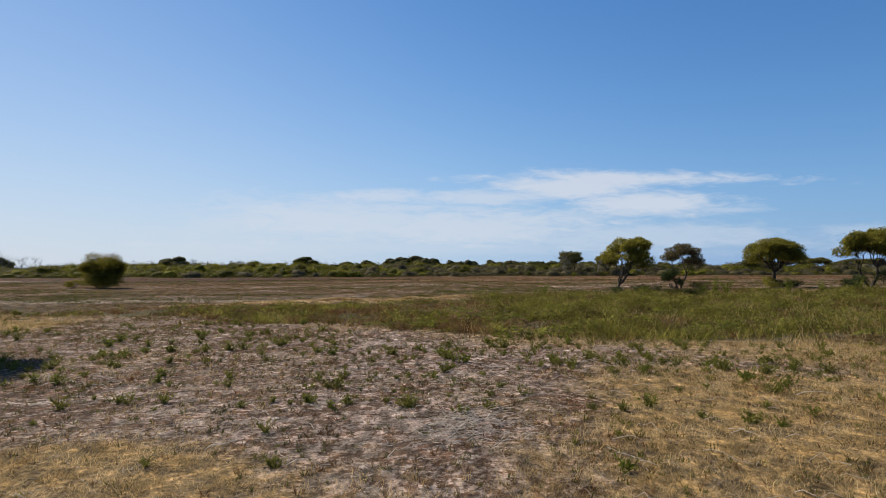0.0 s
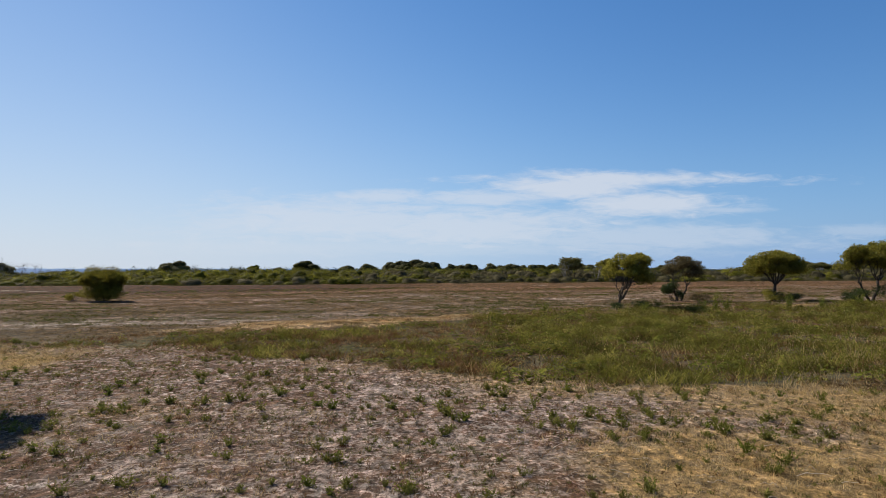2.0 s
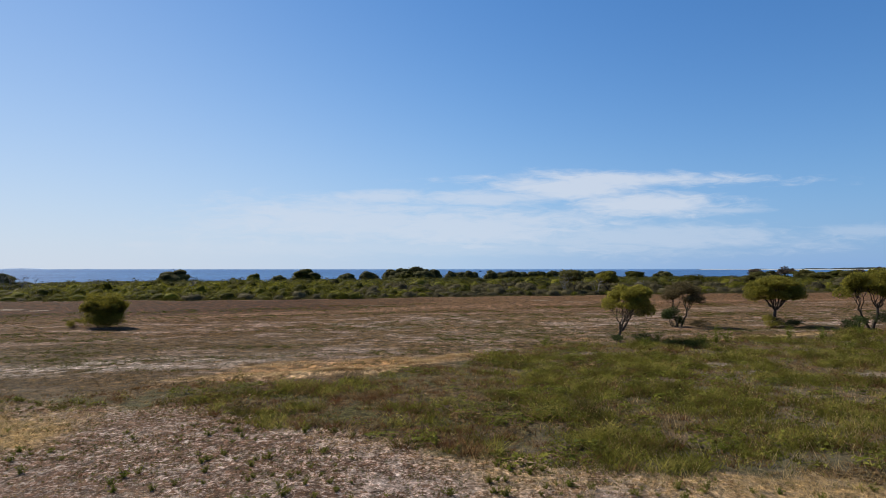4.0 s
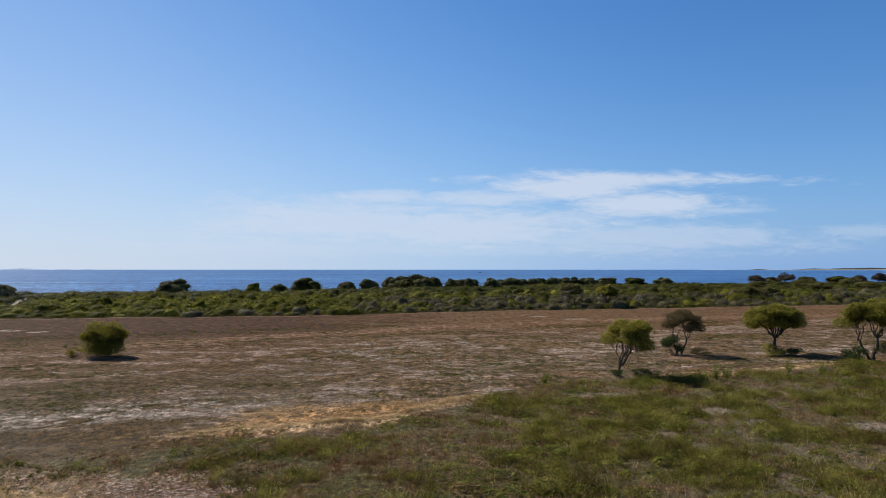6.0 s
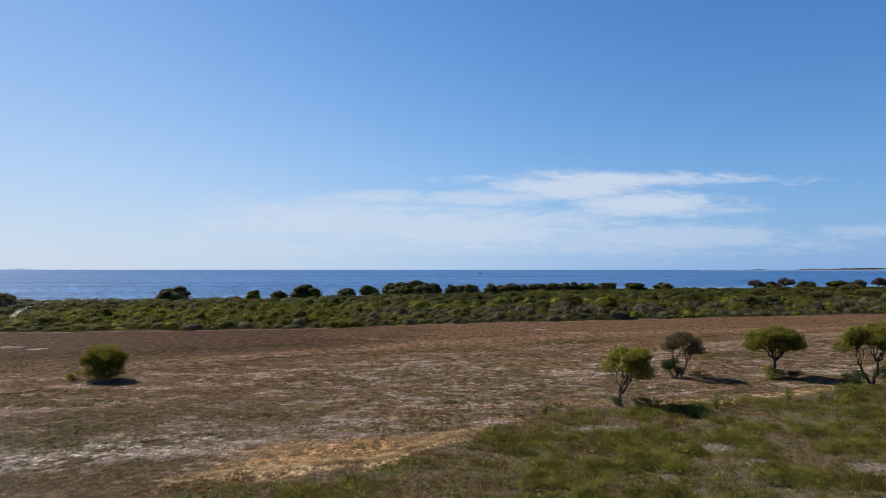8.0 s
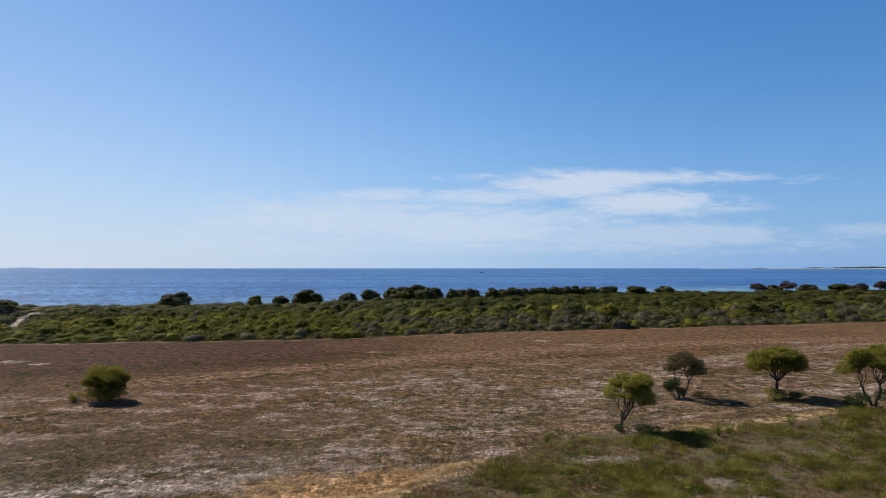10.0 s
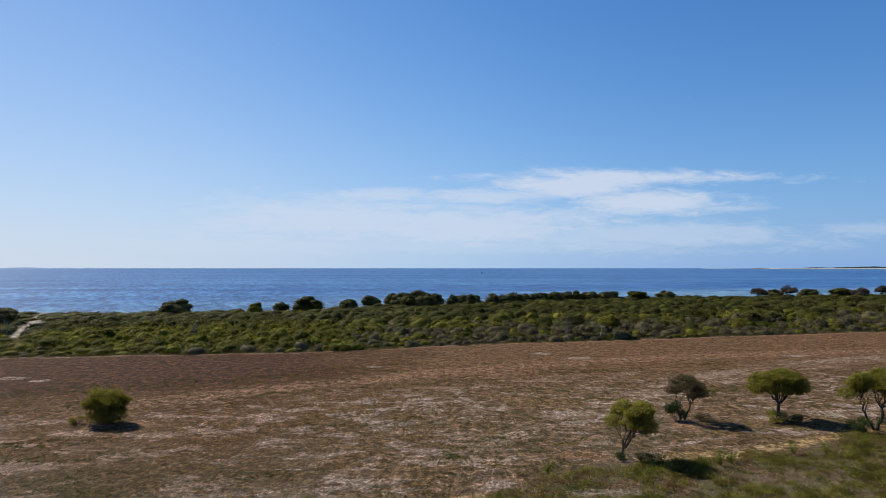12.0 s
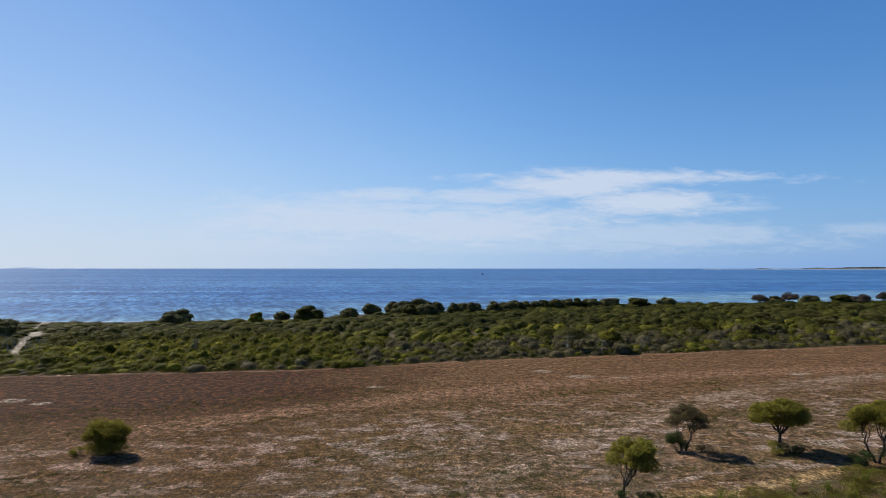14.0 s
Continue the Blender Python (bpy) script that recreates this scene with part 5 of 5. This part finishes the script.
def fallen_stalks():
    rng = np.random.default_rng(57)
    pieces = []
    spots = [(rng.normal(0.25, 0.26), rng.normal(5.9, 0.34), 0.17) for _ in range(210)] + [(rng.uniform(-6, 6), rng.uniform(3.2, 10), 0.28) for _ in range(150)]
    for x, y, ln in spots:
        a = rng.uniform(-0.9, 0.9) + (math.pi if rng.random() < 0.5 else 0)
        ln *= rng.uniform(0.4, 1.3)
        q = (x + math.cos(a) * ln, y + math.sin(a) * ln)
        z0, z1 = float(height(x, y)) + 0.012, float(height(*q)) + rng.uniform(0.008, 0.06)
        pieces.append(tube(bent((x, y, z0), (*q, z1), rng, 5, 0.06, rise=0.08), np.linspace(0.0035, 0.0018, 5), 4))
    stuff("fallen_stalks", pieces, M_STALK, "bleached dry stalks lying on the soil", "stalks")


fallen_stalks()

# ---- far shore, islands and a boat ----
def ridge(name, y, xs, profile, depth, base, mat, label, category):
    """A long low landform: rises to its profile and falls behind."""
    n = len(xs)
    v = []
    for k, (dy, hk) in enumerate(((0, 0), (depth * 0.15, 0.75), (depth * 0.5, 1.0), (depth, 0.0))):
        for x, h in zip(xs, profile):
            v.append((x, y + dy + 0.12 * depth * math.sin(x * 0.013), base + h * hk - (1.0 if hk == 0 else 0)))
    i = (np.arange(3)[:, None] * n + np.arange(n - 1)[None]).ravel()
    return tagged(new(name, mesh_of(name, np.array(v), np.column_stack([i, i + 1, i + n + 1, i + n]), mat, False)), label, category, kind="structure")


def plain_material(name, a, b, scale, rough=0.9):
    m, n = material(name)
    f = n.noise(n.put("ShaderNodeNewGeometry").outputs["Position"], scale, 5, 0.6)
    finish(n, n.mix(n.smooth(f, 0.3, 0.7), a, b), rough, spec=0.2)
    return m


M_FARSAND = plain_material("far_beach_sand", (0.55, 0.50, 0.42), (0.72, 0.68, 0.60), 0.02)
M_FARBUSH = plain_material("far_shore_scrub", (0.014, 0.022, 0.022), (0.03, 0.04, 0.036), 0.03)
# distance haze is painted into the islands' colour as pale blue
M_ISLE = plain_material("haze_tinted_island", (0.33, 0.45, 0.66), (0.37, 0.49, 0.69), 0.01)
FAR = 3600.0
xs = np.linspace(1540, 4600, 260)
ridge("backdrop_beach", FAR, xs, 0.9 + 1.8 * step(xs, 1540, 2300) + 0.8 * lattice(xs, xs * 0, 0.01, 71), 160, SEA, M_FARSAND, "low pale sand spit across the bay", "beach")
xs = np.linspace(1900, 4600, 420)
prof = (0.6 + 3.0 * step(xs, 2200, 2300) + 6.0 * step(xs, 2330, 2600) + 2.5 * lattice(xs, xs * 0, 0.02, 72) + 1.8 * lattice(xs, xs * 0, 0.07, 73)) * step(xs, 1900, 2000)
prof = np.maximum(prof + 3 * step(lattice(xs, xs * 0, 0.012, 74), 0.2, 0.7) * step(xs, 1900, 2000), 0.2)
ridge("backdrop_scrub", FAR + 60, xs, 1.05 * prof + 0.9 + 1.8 * step(xs, 2120, 2250), 300, SEA, M_FARBUSH, "dark scrub along the headland across the bay", "headland")
for x0, x1, hgt, sd in ((-3450, -3080, 16, 75), (-3000, -2900, 9, 76), (-2840, -2700, 7, 77)):
    xs = np.linspace(x0, x1, 40)
    t = np.linspace(0, 1, 40)
    ridge("backdrop_island", 4700, xs, hgt * np.sin(np.pi * t) ** 0.7 * (0.75 + 0.25 * lattice(xs, xs * 0, 0.02, sd)), 120, SEA, M_ISLE, "faint hazy island on the horizon", "island")


def boat(x, y):
    root = tagged(new("motor_boat"), "small dark motor boat out on the water", "boat")
    root.location = (x, y, SEA)
    v, f = [], []
    for i, (px, half, top) in enumerate([(-2.6, 0.95, 0.85), (-1.0, 1.05, 0.85), (0.8, 1.0, 0.95), (2.0, 0.6, 1.1), (2.9, 0.06, 1.3)]):
        v += [(px, -half, top), (px, -half * 0.6, -0.25), (px, half * 0.6, -0.25), (px, half, top), (px, half * 0.85, top - 0.05), (px, -half * 0.85, top - 0.05)]
    for i in range(4):
        for k in range(6):
            a, b = i * 6 + k, i * 6 + (k + 1) % 6
            f.append((a, b, b + 6, a + 6))
    f += [(0, 1, 2, 3), (0, 3, 4, 5)]
    dark = plain_material("dark_boat_paint", (0.02, 0.025, 0.035), (0.04, 0.045, 0.06), 2.0, 0.4)
    part("hull", mesh_of("hull", np.array(v), np.array(f), dark), root)
    bm = bmesh.new()
    bmesh.ops.create_cube(bm, size=1.0, matrix=Matrix.Translation((-0.2, 0, 1.5)) @ Matrix.Diagonal((1.6, 1.4, 1.5, 1)))
    for vt in bm.verts:
        if vt.co.z > 2:
            vt.co.x = -0.2 + (vt.co.x + 0.2) * 0.75
    me = bpy.data.meshes.new("cabin")
    bmesh.ops.bevel(bm, geom=list(bm.edges), offset=0.08, segments=2, affect="EDGES")
    bm.to_mesh(me)
    bm.free()
    me.materials.append(dark)
    part("cabin", me, root)


boat(76.0, 1250.0)


def dead_shrub(x, y, tall, seed, label):
    """A leafless grey shrub: forked stems and fine twigs."""
    rng = np.random.default_rng(seed)
    root = tagged(new("dead_shrub"), label, "shrub")
    root.location = (x, y, float(height(x, y)))
    for _ in range(4):
        tip = np.array((rng.normal() * tall * 0.28, rng.normal() * tall * 0.28, tall * rng.uniform(0.75, 1.0)))
        main = bent((0, 0, -0.1), tip, rng, 6, 0.05)
        pieces = [tube(main, np.linspace(0.04, 0.012, 6), 5)]
        for k in range(9):
            a = main[rng.integers(2, 6)]
            b = a + np.array((rng.normal() * 0.3, rng.normal() * 0.3, rng.uniform(0.1, 0.5))) * tall * 0.55
            pieces.append(tube(bent(a, b, rng, 4, 0.1), np.linspace(0.018, 0.007, 4), 4))
        part("branch", mesh_of("branch", *merged(pieces), M_DEAD, True), root)


M_DEAD = bark_material("weathered_grey_wood", (0.16, 0.145, 0.135), (0.32, 0.30, 0.285))
for k, (x, y, tall, lab) in enumerate([(18.6, 92.6, 3.0, "bare grey dead shrub at the heath edge"), (23.3, 92.4, 2.4, "bare grey dead shrub at the heath edge"),
                                       (30.5, 95.5, 1.9, "bare grey dead shrub at the heath edge"), (-64.5, 90.0, 2.9, "pale leafless shrub above the heath"),
                                       (-62.6, 91.0, 2.5, "pale leafless shrub above the heath"), (-60.2, 90.0, 2.4, "pale leafless shrub above the heath"),
                                       (-38.0, 92.0, 2.2, "thin leafless shrub above the heath")]):
    dead_shrub(x, y, tall, 400 + k, lab)
